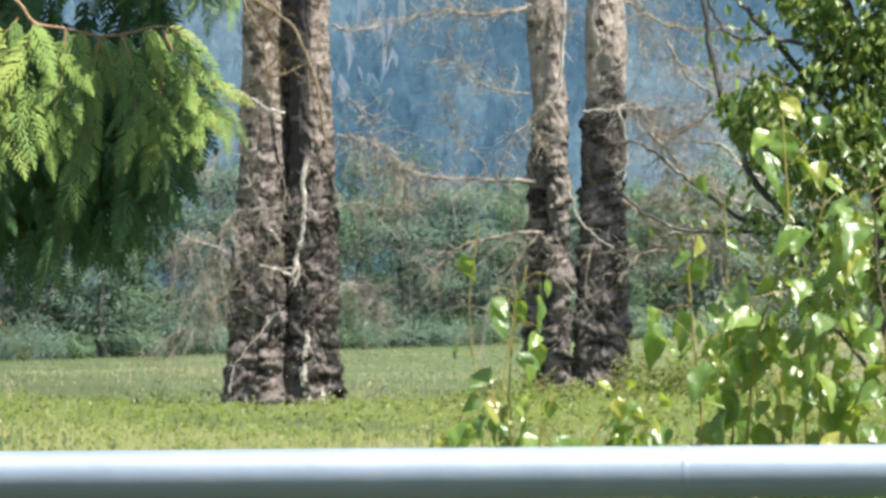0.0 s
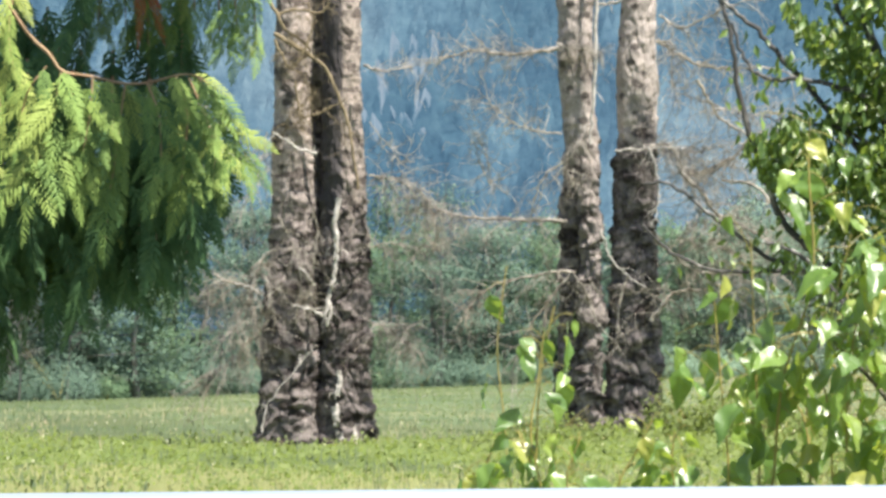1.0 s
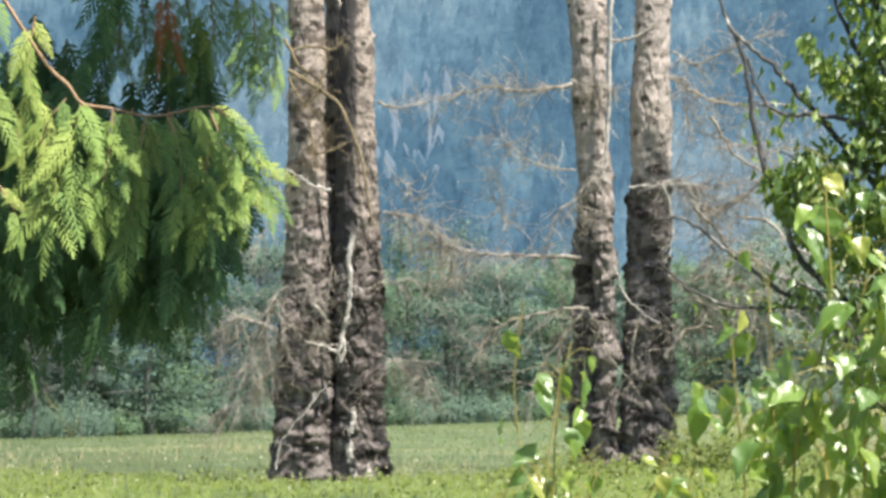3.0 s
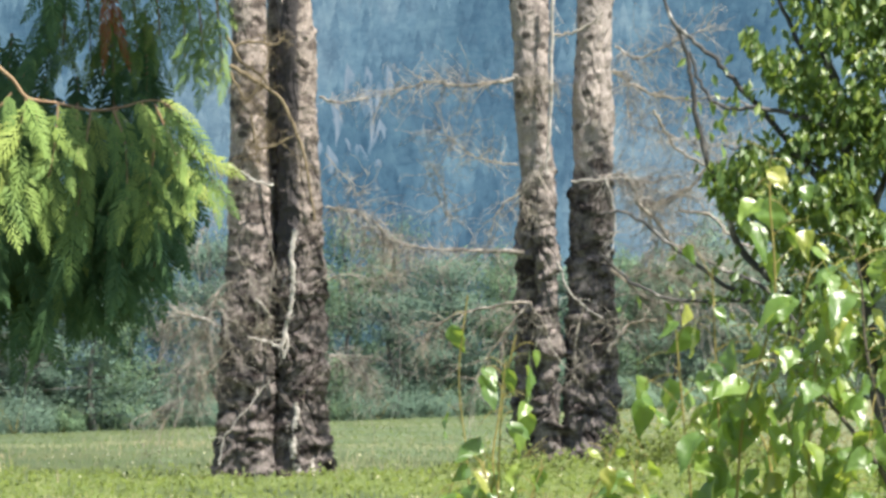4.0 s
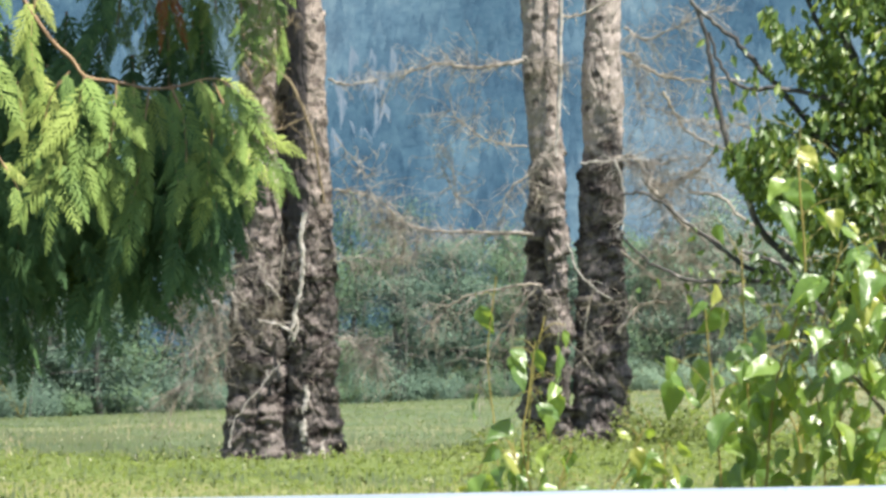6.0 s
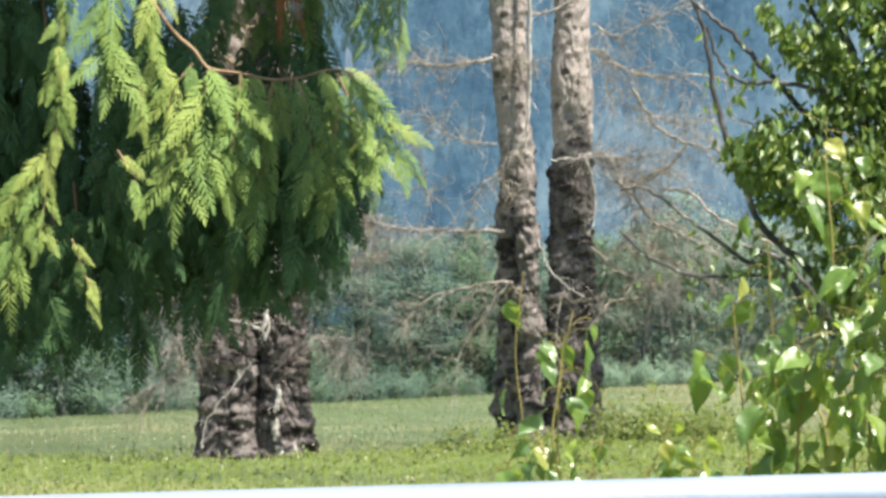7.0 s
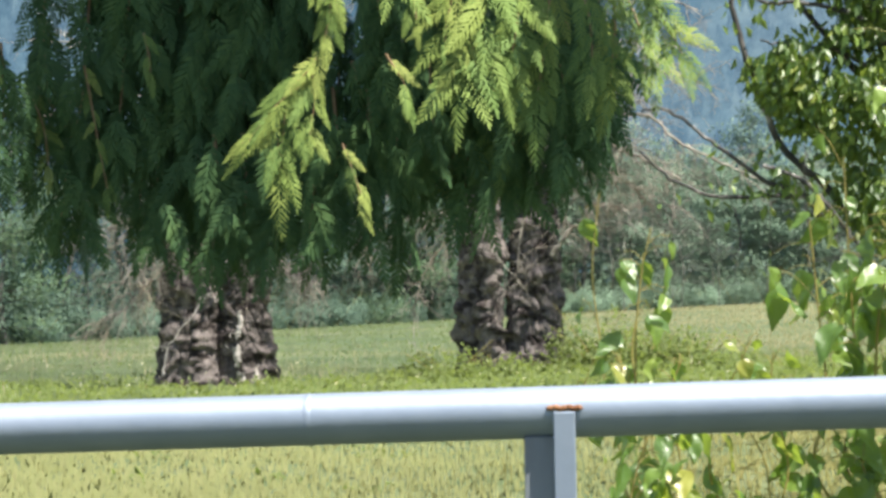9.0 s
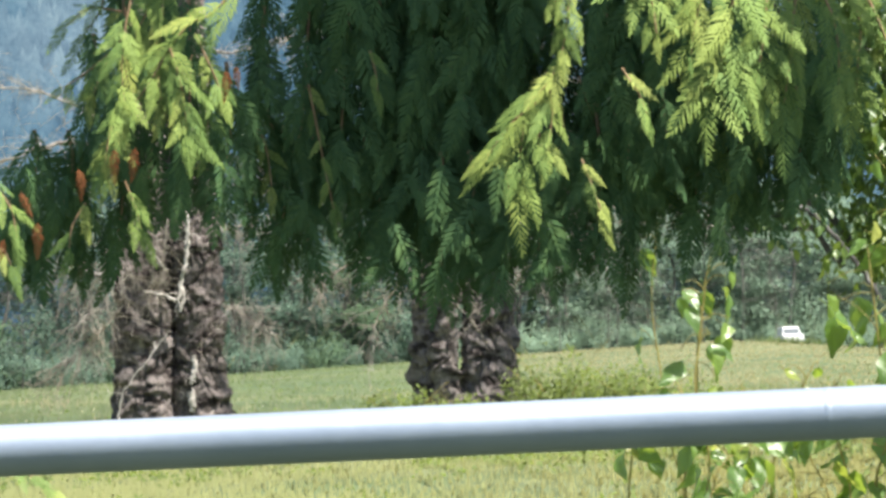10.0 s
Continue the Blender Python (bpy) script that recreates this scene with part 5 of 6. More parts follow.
poplar("young poplar bush with large glossy green leaves", [
    (foot([(0.49, 17.302, 1.081), (0.529, 17.302, 1.478), (0.653, 17.302, 1.899), (0.638, 17.302, 2.345), (0.645, 17.302, 2.568)]), 0.010, 27, 0.16),
    (foot([(0.303, 17.407, 1.056), (0.275, 17.407, 1.432), (0.245, 17.407, 1.81)]), 0.009, 18, 0.16),
    (foot([(0.432, 17.513, 1.077), (0.413, 17.513, 1.598), (0.397, 17.513, 2.072)]), 0.009, 22, 0.16),
    (foot([(0.791, 17.197, 1.059), (0.811, 17.197, 1.594), (0.915, 17.197, 1.988)]), 0.010, 32, 0.16),
    (foot([(0.735, 17.302, 1.057), (0.704, 17.302, 1.431), (0.536, 17.302, 1.806)]), 0.009, 27, 0.16),
    (foot([(1.122, 17.091, 1.13), (0.998, 17.091, 1.338), (0.873, 17.091, 1.5), (0.759, 17.091, 1.617), (0.644, 17.091, 1.71)]), 0.020, 32, 0.16),
    (foot([(1.123, 17.091, 1.245), (1.025, 17.091, 1.708), (1.004, 17.091, 2.008), (0.948, 17.091, 2.182)]), 0.012, 32, 0.16),
    (foot([(0.904, 17.513, 1.051), (0.86, 17.513, 1.381), (0.72, 17.513, 1.619), (0.818, 17.513, 2.093)]), 0.010, 32, 0.16),
    (foot([(1.316, 17.302, 1.078), (1.276, 17.302, 1.708), (1.189, 17.302, 2.34)]), 0.012, 32, 0.16),
    (foot([(0.648, 17.829, 0.995), (0.615, 17.829, 1.332), (0.435, 17.829, 1.477), (0.363, 17.829, 1.503)]), 0.009, 25, 0.16),
    (foot([(-0.346, 17.513, 0.652), (-0.367, 17.513, 0.767), (-0.434, 17.513, 0.882)]), 0.008, 10, 0.4),
    (foot([(0.062, 17.407, 0.654), (0.042, 17.407, 0.813), (-0.024, 17.407, 0.95)]), 0.008, 11, 0.4),
], 41, 1.5, 0.15, (0.10, 0.20))
poplar("slender poplar sapling with a few bright leaves", [
    (foot([(-0.493, 17.197, 1.111), (-0.48, 17.197, 1.391), (-0.455, 17.197, 1.601), (-0.412, 17.197, 1.788)]), 0.006, 9, 0.42),
    (foot([(-0.604, 17.302, 1.061), (-0.631, 17.302, 1.344), (-0.656, 17.302, 1.626), (-0.618, 17.302, 1.955)]), 0.004, 3, 0.55),
    (foot([(-0.355, 17.091, 1.044), (-0.343, 17.091, 1.136), (-0.296, 17.091, 1.252)]), 0.006, 11, 0.55),
    (foot([(-0.153, 17.302, 1.036), (-0.082, 17.302, 1.177), (-0.011, 17.302, 1.317)]), 0.006, 10, 0.52),
    (foot([(-0.749, 17.407, 1.012), (-0.725, 17.407, 1.083), (-0.688, 17.407, 1.177)]), 0.006, 9, 0.60),
    (foot([(0.081, 17.302, 1.036), (0.07, 17.302, 1.153), (0.082, 17.302, 1.27)]), 0.006, 10, 0.55),
    (foot([(-0.5, 17.197, 1.017), (-0.522, 17.197, 1.158), (-0.569, 17.197, 1.275)]), 0.006, 10, 0.58),
    (foot([(-0.50, 17.0, 1.25), (-0.475, 17.0, 1.45), (-0.445, 17.0, 1.68)]), 0.006, 6, 0.80),
], 42, 1.1, 0.08, (0.09, 0.17))

poplar("low poplar shoot with large glossy leaves beyond the railing", [
    (foot([(-0.524, 16.0, 0.699), (-0.494, 16.0, 0.849), (-0.454, 16.0, 0.969)]), 0.007, 16, 0.55),
    (foot([(-0.374, 16.1, 0.749), (-0.394, 16.1, 0.949)]), 0.006, 12, 0.55),
], 43, 1.25, 0.09, (0.10, 0.18))

# a larger poplar behind
def big_poplar():
    r = np.random.default_rng(77)
    root = thing("poplar_tree", "leafy poplar tree with pale blotched limbs", "tree")
    rows = [
        ([(1.896, 28.558, -0.244), (1.503, 28.34, 1.449), (1.381, 28.34, 2.593), (1.218, 28.34, 3.55), (1.11, 28.34, 4.357), (1.405, 28.776, 5.936)], 0.06, 0.02),
        ([(1.091, 28.34, 1.985), (0.827, 28.34, 2.292), (0.581, 28.34, 2.523), (0.413, 28.34, 2.984), (0.294, 28.34, 3.369), (0.247, 28.34, 3.714), (0.199, 28.34, 3.926), (0.078, 28.34, 4.196)], 0.030, 0.012),
        ([(1.212, 28.34, 2.862), (0.911, 28.34, 3.247), (0.609, 28.34, 3.595), (0.382, 28.34, 3.847), (0.162, 28.34, 4.042), (0.04, 28.34, 4.292)], 0.026, 0.010),
        ([(1.135, 28.122, 3.346), (0.833, 28.122, 3.455), (0.493, 28.122, 3.474), (0.342, 28.122, 3.582), (0.242, 28.122, 3.85)], 0.018, 0.010),
        ([(1.211, 28.231, 3.009), (0.984, 28.231, 3.144), (0.719, 28.231, 3.186), (0.453, 28.231, 3.226)], 0.016, 0.006),
        ([(1.155, 28.013, 1.678), (0.971, 28.013, 1.98), (0.747, 28.013, 2.246), (0.56, 28.013, 2.342), (0.447, 28.013, 2.381)], 0.018, 0.012),
        ([(0.934, 28.231, 1.91), (0.716, 28.231, 2.173), (0.458, 28.231, 2.289), (0.164, 28.231, 2.516), (-0.167, 28.231, 2.763), (-0.353, 28.231, 2.767)], 0.022, 0.008),
        ([(0.826, 28.231, 2.16), (0.567, 28.231, 2.18), (0.122, 28.231, 2.19), (-0.195, 28.231, 2.34), (-0.37, 28.231, 2.50)], 0.017, 0.008),
        ([(1.388, 28.558, 2.525), (1.604, 28.558, 3.176), (1.763, 28.558, 3.907), (1.844, 28.558, 4.446)], 0.03, 0.012),
        ([(1.221, 28.449, 3.558), (0.994, 28.449, 3.907), (0.845, 28.449, 4.255), (0.77, 28.449, 4.526)], 0.022, 0.008),
    ]
    for pts, r0, r1 in rows:
        line = smooth_line(pts, 7)
        line[1:-1] += r.normal(0, 0.006, line[1:-1].shape)
        part("limb", mesh_from("limb", *tube(line, r0, r1, 8), M["poplar_bark"]), root)
    balls = (((1.33, 28.4, 3.80), (0.66, 0.5, 0.85), 4600), ((1.05, 28.3, 2.90), (0.66, 0.45, 0.50), 3400), ((1.75, 28.5, 3.1), (0.60, 0.5, 1.0), 3600), ((1.5, 28.3, 2.2), (0.5, 0.4, 0.55), 1900), ((1.55, 28.6, 5.0), (0.9, 0.7, 0.9), 2600), ((2.3, 28.7, 3.9), (0.7, 0.7, 1.5), 2600))
    q = []
    for mid, rad, n in balls:
        g = r.normal(0, 1, (n, 3))
        g *= r.uniform(0.2, 1.0, (n, 1)) ** 0.45 / np.linalg.norm(g, axis=1, keepdims=True)
        q.append(g * rad + mid)
    q = np.concatenate(q)
    q = q[np.sin(q[:, 0] * 9 + 3 * np.sin(q[:, 2] * 5)) + np.sin(q[:, 2] * 8 + q[:, 0] * 4) + r.normal(0, 0.6, len(q)) > -0.55]
    q += np.stack([0.10 * np.sin(q[:, 2] * 7.0 + 2), 0 * q[:, 0], 0.05 * np.sin(q[:, 0] * 20)], -1)
    me = poplar_leaf("leaf_shape", 5, M["poplar_far"], False)
    shape = np.array([p.co[:] for p in me.vertices]).reshape(9, 7, 3)[::4, ::3].reshape(-1, 3)
    faces = np.array([[a * 3 + b, a * 3 + b + 1, a * 3 + b + 4, a * 3 + b + 3] for a in range(2) for b in range(2)])
    extra = []
    for pts, _, _ in rows[1:8]:
        line = smooth_line(pts, 10)
        k = 34
        extra.append(line[r.integers(0, int(len(line) * 0.62), k)] + r.normal(0, 0.10, (k, 3)))
    q = np.concatenate([q, *extra])
    n = len(q)
    down = np.stack([r.normal(0, 0.5, n), r.normal(-0.4, 0.5, n), np.full(n, -0.8)], -1)
    down /= np.linalg.norm(down, axis=1, keepdims=True)
    face = np.stack([r.normal(0.2, 0.6, n), r.normal(-0.7, 0.6, n), r.normal(0.5, 0.4, n)], -1)
    face -= (face * down).sum(1, keepdims=True) * down
    face /= np.linalg.norm(face, axis=1, keepdims=True)
    mats = np.stack([np.cross(down, face), down, face], -1)
    v, f = scattered(shape, faces, q, mats, r.uniform(0.055, 0.105, n))
    tagged(part("crown", mesh_from("crown", v, f, M["poplar_far"]), root), kind="stuff")


big_poplar()

# ---------------- cedar ----------------
def frond_shape(seed, length=0.13, gap=0.0125, reach=0.040, fat=1.0, lobed=True, cuts=3):
    """A flat cedar frond along +y: a midrib with pointed fingers on both sides, the lower ones toothed."""
    r = np.random.default_rng(seed)
    vs, n = [], 0

    def lance(p, d, long, wide, sag):
        """A pointed scale-leaf finger."""
        d = d / np.linalg.norm(d)
        side = np.array([d[1], -d[0], 0.0])
        mid, end = p + d * long * 0.5, p + d * long + np.array([0, 0, -sag * long])
        w = wide * 0.5
        late = mid + (end - mid) * 0.62
        if cuts == 1:
            vs.extend([p, mid + side * w, end, mid - side * w])
            return
        vs.extend([p - side * w * 0.45, p + side * w * 0.45, mid + side * w, mid - side * w])
        vs.extend([mid - side * w, mid + side * w, late + side * w * 0.7, late - side * w * 0.7])
        vs.extend([late - side * w * 0.7, late + side * w * 0.7, end + side * w * 0.1, end - side * w * 0.1])

    def at_angle(d, a):
        return np.array([d[0] * math.cos(a) + d[1] * math.sin(a), d[1] * math.cos(a) - d[0] * math.sin(a), d[2]])

    steps = max(4, int(length / gap))
    p, d, bend = np.zeros(3), np.array([0.0, 1.0, 0.0]), r.normal(0, 0.28)
    for k in range(steps):
        u = k / steps
        d = at_angle(d, bend / steps) + np.array([0, 0, -0.22 / steps])
        d /= np.linalg.norm(d)
        lance(p, d, gap * 1.35, (0.0048 - 0.0016 * u) * fat, 0.0)
        for side in (1, -1):
            long = reach * min(1.0, 0.5 + 2.4 * u) * (1 - u) ** 0.62 * r.uniform(0.85, 1.12) + 0.006
            e = at_angle(d, side * (0.80 - 0.22 * u + r.normal(0, 0.05))) + np.array([0, 0, r.normal(-0.06, 0.06)])
            q = p + d * gap * (0.25 if side > 0 else 0.7)
            lance(q, e, long, 0.0054 * fat * (1 - 0.25 * u), 0.10)
            if lobed and long > 0.024 and u < 0.45:
                for at in (0.3, 0.55):
                    for s in (1, -1):
                        lance(q + e * long * at, at_angle(e, s * 0.52), 0.0115 * (1.15 - at) * r.uniform(0.8, 1.2), 0.0042 * fat, 0.1)
        p = p + d * gap
    lance(p, d, gap * 1.5, 0.0055 * fat, 0.05)
    v = np.array(vs)
    return v, np.arange(len(v)).reshape(-1, 4)


FINE = [frond_shape(500 + k, 0.12 + 0.012 * (k % 4), 0.0116 + 0.0008 * (k % 3), 0.034 + 0.0035 * (k % 4)) for k in range(12)]
PLAIN = [frond_shape(600 + k, 0.12 + 0.01 * (k % 3), 0.0125, 0.042, 1.7, False, 1) for k in range(8)]
BROAD = [frond_shape(700 + k, 0.13, 0.022, 0.045, 3.4, False, 1) for k in range(6)]
FRONDS = [mesh_from("spray", v, q, M["cedar"]) for v, q in FINE]
BROWN = [mesh_from("dead_spray", v * [0.8, 0.85, 1.5], q, M["cedar_brown"]) for v, q in FINE[:3]]

cedar = thing("cedar_tree", "western cedar with drooping fern-like green sprays", "cedar")
trunk_line = [(-3.9, 9.0, -0.1), (-3.85, 8.95, 3.0), (-3.9, 9.0, 6.5), (-3.9, 9.0, 10.0)]
part("trunk", mesh_from("trunk", *tube(smooth_line(trunk_line, 10), 0.26, 0.05, 24), M["cedar_bark"]), cedar)


def frond_pose(at, way, face, size):
    d, n = Vector(way).normalized(), Vector(face)
    z = (n - n.dot(d) * d).normalized()
    return Matrix.Translation(at) @ Matrix((d.cross(z), d, z)).transposed().to_4x4() @ Matrix.Scale(size, 4)


def bough(pts, r0, seed, gap, long, shapes=None, face=(0.15, -0.8, 0.7), wild=0.22, start=0.0, depth=0.010, fan=(0.35, 0.85), sag=0.35, out=0.5):
    """A cedar branch with fronds to both sides and one at its tip. Without shapes each frond is a piece of its own,
    else they are joined. long: a frond's length at the branch's start and at its end."""
    r = random.Random(seed)
    line = smooth_line(pts, 10)
    seg = np.linalg.norm(np.diff(line, axis=0), axis=1)
    along = np.concatenate([[0], np.cumsum(seg)])
    branch = part("branch", mesh_from("branch", *tube(line + [0, 0.004, 0], r0, 0.001, 6), M["cedar_twig"]), cedar)
    vs, qs, total = [], [], 0
    n = max(2, int(along[-1] * (1 - start) / gap))
    for k in range(n + 1):
        u = start + (1 - start) * min(k + 0.5 * r.random(), n) / n
        s = along[-1] * u
        p = Vector([float(np.interp(s, along, line[:, c])) for c in range(3)])
        t = Vector([float(np.interp(s, along, line[:, c]) - np.interp(s - 0.03, along, line[:, c])) for c in range(3)])
        if t.length < 1e-6:
            t = Vector([float(line[1][c] - line[0][c]) for c in range(3)])
        t.normalize()
        f = Vector((face[0] + r.gauss(0, wild), face[1] + r.gauss(0, wild), face[2] + r.gauss(0, wild)))
        across = t.cross(f).normalized()
        turn = 0.0 if k == n else (1 if k % 2 else -1) * r.uniform(*fan)
        way = t * math.cos(turn) + across * math.sin(turn) + Vector((r.gauss(0, 0.08), r.gauss(-out, 0.12), -sag))
        size = 1.12 * (long[0] + (long[1] - long[0]) * u) / 0.15 * r.uniform(0.82, 1.15)
        m = frond_pose(p + Vector((0, r.gauss(0.006, depth), 0)), way, f, size)
        if shapes is None:
            part("spray", FRONDS[r.randrange(len(FRONDS))], branch).matrix_basis = m
        else:
            v, q = shapes[r.randrange(len(shapes))]
            a = np.array(m)
            vs.append(v @ a[:3, :3].T + a[:3, 3])
            qs.append(q + total)
            total += len(v)
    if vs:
        # joined sprays take the leaf that has shade in its colour
        tagged(part("sprays", mesh_from("sprays", np.concatenate(vs), np.concatenate(qs), M["cedar_shade"]), branch), kind="stuff")
    return branch


# limbs that carry the hanging boughs, above the view
for pts in (
    [(-3.85, 8.95, 3.2), (-2.6, 8.2, 3.1), (-1.6, 7.7, 2.85), (-0.5, 7.4, 2.6)],
    [(-3.85, 8.95, 2.8), (-2.8, 8.3, 2.8), (-2.2, 7.8, 2.6), (-1.7, 7.4, 2.4)],
):
    part("limb", mesh_from("limb", *tube(smooth_line(pts, 10), 0.05, 0.012, 10), M["cedar_bark"]), cedar)

# the twig across the front, in sun, and the branchlets that hang from it
bough([(-0.92, 7.1, 2.237), (-0.844, 7.1, 2.123), (-0.805, 7.1, 2.084), (-0.779, 7.1, 2.052), (-0.725, 7.1, 2.042), (-0.67, 7.1, 2.03), (-0.621, 7.1, 2.033), (-0.572, 7.1, 2.045), (-0.538, 7.1, 2.041), (-0.51, 7.1, 2.015)], 0.0042, 1, 0.055, (0.07, 0.08), start=0.45, sag=0.9)
bough([(-0.776, 7.06, 2.049), (-0.791, 7.06, 1.964), (-0.808, 7.06, 1.911), (-0.824, 7.06, 1.868)], 0.0024, 10, 0.017, (0.12, 0.12), fan=(0.4, 1.15))
bough([(-0.723, 7.08, 2.041), (-0.726, 7.08, 1.998), (-0.734, 7.08, 1.94), (-0.748, 7.08, 1.877)], 0.0024, 11, 0.018, (0.11, 0.115), fan=(0.4, 1.1))
bough([(-0.671, 7.12, 2.032), (-0.68, 7.12, 1.971), (-0.688, 7.12, 1.903), (-0.698, 7.12, 1.845)], 0.0024, 12, 0.023, (0.1, 0.1))
bough([(-0.631, 7.1, 2.034), (-0.61, 7.1, 1.978), (-0.605, 7.1, 1.92), (-0.606, 7.1, 1.871)], 0.0024, 13, 0.025, (0.085, 0.09))
bough([(-0.585, 7.14, 2.045), (-0.564, 7.14, 1.98), (-0.569, 7.14, 1.911), (-0.574, 7.14, 1.863)], 0.0024, 14, 0.025, (0.085, 0.085))
bough([(-0.537, 7.08, 2.039), (-0.502, 7.08, 1.994), (-0.471, 7.08, 1.94), (-0.452, 7.08, 1.901)], 0.0024, 15, 0.017, (0.105, 0.095), sag=0.25, fan=(0.3, 1.0))
bough([(-0.56, 7.13, 2.042), (-0.529, 7.13, 1.969), (-0.513, 7.13, 1.92), (-0.503, 7.13, 1.89)], 0.0024, 16, 0.024, (0.09, 0.085))
bough([(-0.803, 7.07, 2.059), (-0.834, 7.07, 2.019), (-0.85, 7.07, 1.961), (-0.855, 7.07, 1.913)], 0.0024, 17, 0.022, (0.095, 0.1))
bough([(-0.925, 7.06, 2.233), (-0.95, 7.06, 2.156), (-0.954, 7.06, 2.098), (-0.949, 7.06, 2.054)], 0.0024, 18, 0.016, (0.11, 0.11), fan=(0.4, 1.0))
bough([(-0.864, 7.1, 2.206), (-0.875, 7.1, 2.138), (-0.873, 7.1, 2.09), (-0.866, 7.1, 2.051)], 0.0024, 19, 0.021, (0.09, 0.09))
bough([(-0.74, 7.45, 1.871), (-0.756, 7.45, 1.82), (-0.767, 7.45, 1.759)], 0.0024, 20, 0.028, (0.1, 0.1))
bough([(-0.841, 7.55, 1.857), (-0.857, 7.55, 1.805), (-0.863, 7.55, 1.744)], 0.0024, 21, 0.028, (0.1, 0.1))
# the long olive branchlet beside it
bough([(-1.049, 7.25, 2.225), (-1.058, 7.25, 2.115), (-1.057, 7.25, 2.026), (-1.072, 7.25, 1.947), (-1.094, 7.25, 1.902)], 0.0028, 30, 0.018, (0.078, 0.072), wild=0.4, fan=(0.2, 0.7))
bough([(-1.094, 7.25, 1.902), (-1.131, 7.25, 1.86), (-1.146, 7.25, 1.789), (-1.153, 7.25, 1.73)], 0.002, 31, 0.019, (0.075, 0.105))
bough([(-1.095, 7.26, 1.903), (-1.091, 7.26, 1.848), (-1.1, 7.26, 1.784)], 0.002, 32, 0.021, (0.07, 0.08))
bough([(-1.116, 7.25, 1.868), (-1.16, 7.25, 1.834), (-1.192, 7.25, 1.795), (-1.21, 7.25, 1.77)], 0.002, 33, 0.022, (0.07, 0.075))
bough([(-1.043, 7.25, 1.767), (-1.025, 7.25, 1.718), (-1.012, 7.25, 1.678)], 0.002, 34, 0.03, (0.06, 0.07))
# fronds hanging from boughs above
bough([(-0.6, 7.44, 2.285), (-0.594, 7.44, 2.223), (-0.592, 7.44, 2.188)], 0.0025, 40, 0.019, (0.08, 0.075), face=(0.5, -1.0, 0.2))
bough([(-0.552, 7.44, 2.273), (-0.547, 7.44, 2.202), (-0.546, 7.44, 2.146)], 0.0025, 41, 0.019, (0.08, 0.075), face=(0.5, -1.0, 0.2))
bough([(-0.499, 7.25, 2.253), (-0.493, 7.25, 2.184), (-0.489, 7.25, 2.134)], 0.0025, 42, 0.019, (0.085, 0.08), face=(0.5, -1.0, 0.2))
bough([(-0.465, 7.25, 2.243), (-0.459, 7.25, 2.173), (-0.454, 7.25, 2.118)], 0.0025, 43, 0.019, (0.08, 0.075), face=(0.5, -1.0, 0.2))
bough([(-0.65, 7.49, 2.291), (-0.644, 7.49, 2.219), (-0.641, 7.49, 2.168)], 0.0025, 44, 0.019, (0.075, 0.07), face=(0.5, -1.0, 0.2))
bough([(-0.741, 7.54, 2.277), (-0.736, 7.54, 2.215), (-0.735, 7.54, 2.169)], 0.0025, 45, 0.019, (0.085, 0.08), face=(0.5, -1.0, 0.2))
bough([(-0.788, 7.54, 2.278), (-0.783, 7.54, 2.216), (-0.789, 7.54, 2.165)], 0.0025, 46, 0.019, (0.085, 0.08), face=(0.5, -1.0, 0.2))
bough([(-0.7, 7.54, 2.297), (-0.69, 7.54, 2.235)], 0.0025, 47, 0.019, (0.08, 0.08), face=(0.5, -1.0, 0.2))
# sunlit clump with withered tips, farther along the tree
bough([(-1.617, 7.1, 2.069), (-1.666, 7.1, 2.027), (-1.7, 7.1, 2.012), (-1.735, 7.1, 1.972), (-1.767, 7.1, 1.921), (-1.795, 7.1, 1.883)], 0.0022, 60, 0.026, (0.08, 0.09))
bough([(-1.733, 7.08, 1.971), (-1.718, 7.08, 1.918), (-1.71, 7.08, 1.86), (-1.709, 7.08, 1.822)], 0.0022, 61, 0.019, (0.085, 0.08))
bough([(-1.799, 7.1, 2.056), (-1.811, 7.1, 1.999), (-1.818, 7.1, 1.932), (-1.813, 7.1, 1.874)], 0.0022, 62, 0.022, (0.08, 0.08))
bough([(-1.755, 7.26, 2.097), (-1.762, 7.26, 2.019), (-1.769, 7.26, 1.951), (-1.766, 7.26, 1.892)], 0.0022, 63, 0.022, (0.08, 0.08))
bough([(-1.687, 7.28, 1.969), (-1.684, 7.28, 1.9), (-1.691, 7.28, 1.831)], 0.0022, 64, 0.022, (0.075, 0.07))
bough([(-1.838, 7.14, 1.858), (-1.85, 7.14, 1.811), (-1.856, 7.14, 1.763)], 0.0022, 65, 0.024, (0.08, 0.07))
bough([(-1.799, 7.24, 2.038), (-1.84, 7.24, 1.986), (-1.866, 7.24, 1.943), (-1.881, 7.24, 1.909)], 0.0022, 66, 0.024, (0.075, 0.07))
bough([(-1.694, 7.14, 1.998), (-1.667, 7.14, 1.934), (-1.652, 7.14, 1.895)], 0.0022, 67, 0.026, (0.06, 0.06))
bough([(-1.765, 7.16, 2.118), (-1.774, 7.16, 2.051), (-1.797, 7.16, 2.003)], 0.0022, 68, 0.024, (0.08, 0.08))
bough([(-1.876, 7.5, 2.153), (-1.888, 7.5, 2.082), (-1.92, 7.5, 2.033)], 0.0022, 69, 0.034, (0.08, 0.08))
bough([(-1.828, 7.2, 1.754), (-1.81, 7.2, 1.705), (-1.802, 7.2, 1.671)], 0.0022, 70, 0.034, (0.07, 0.065))
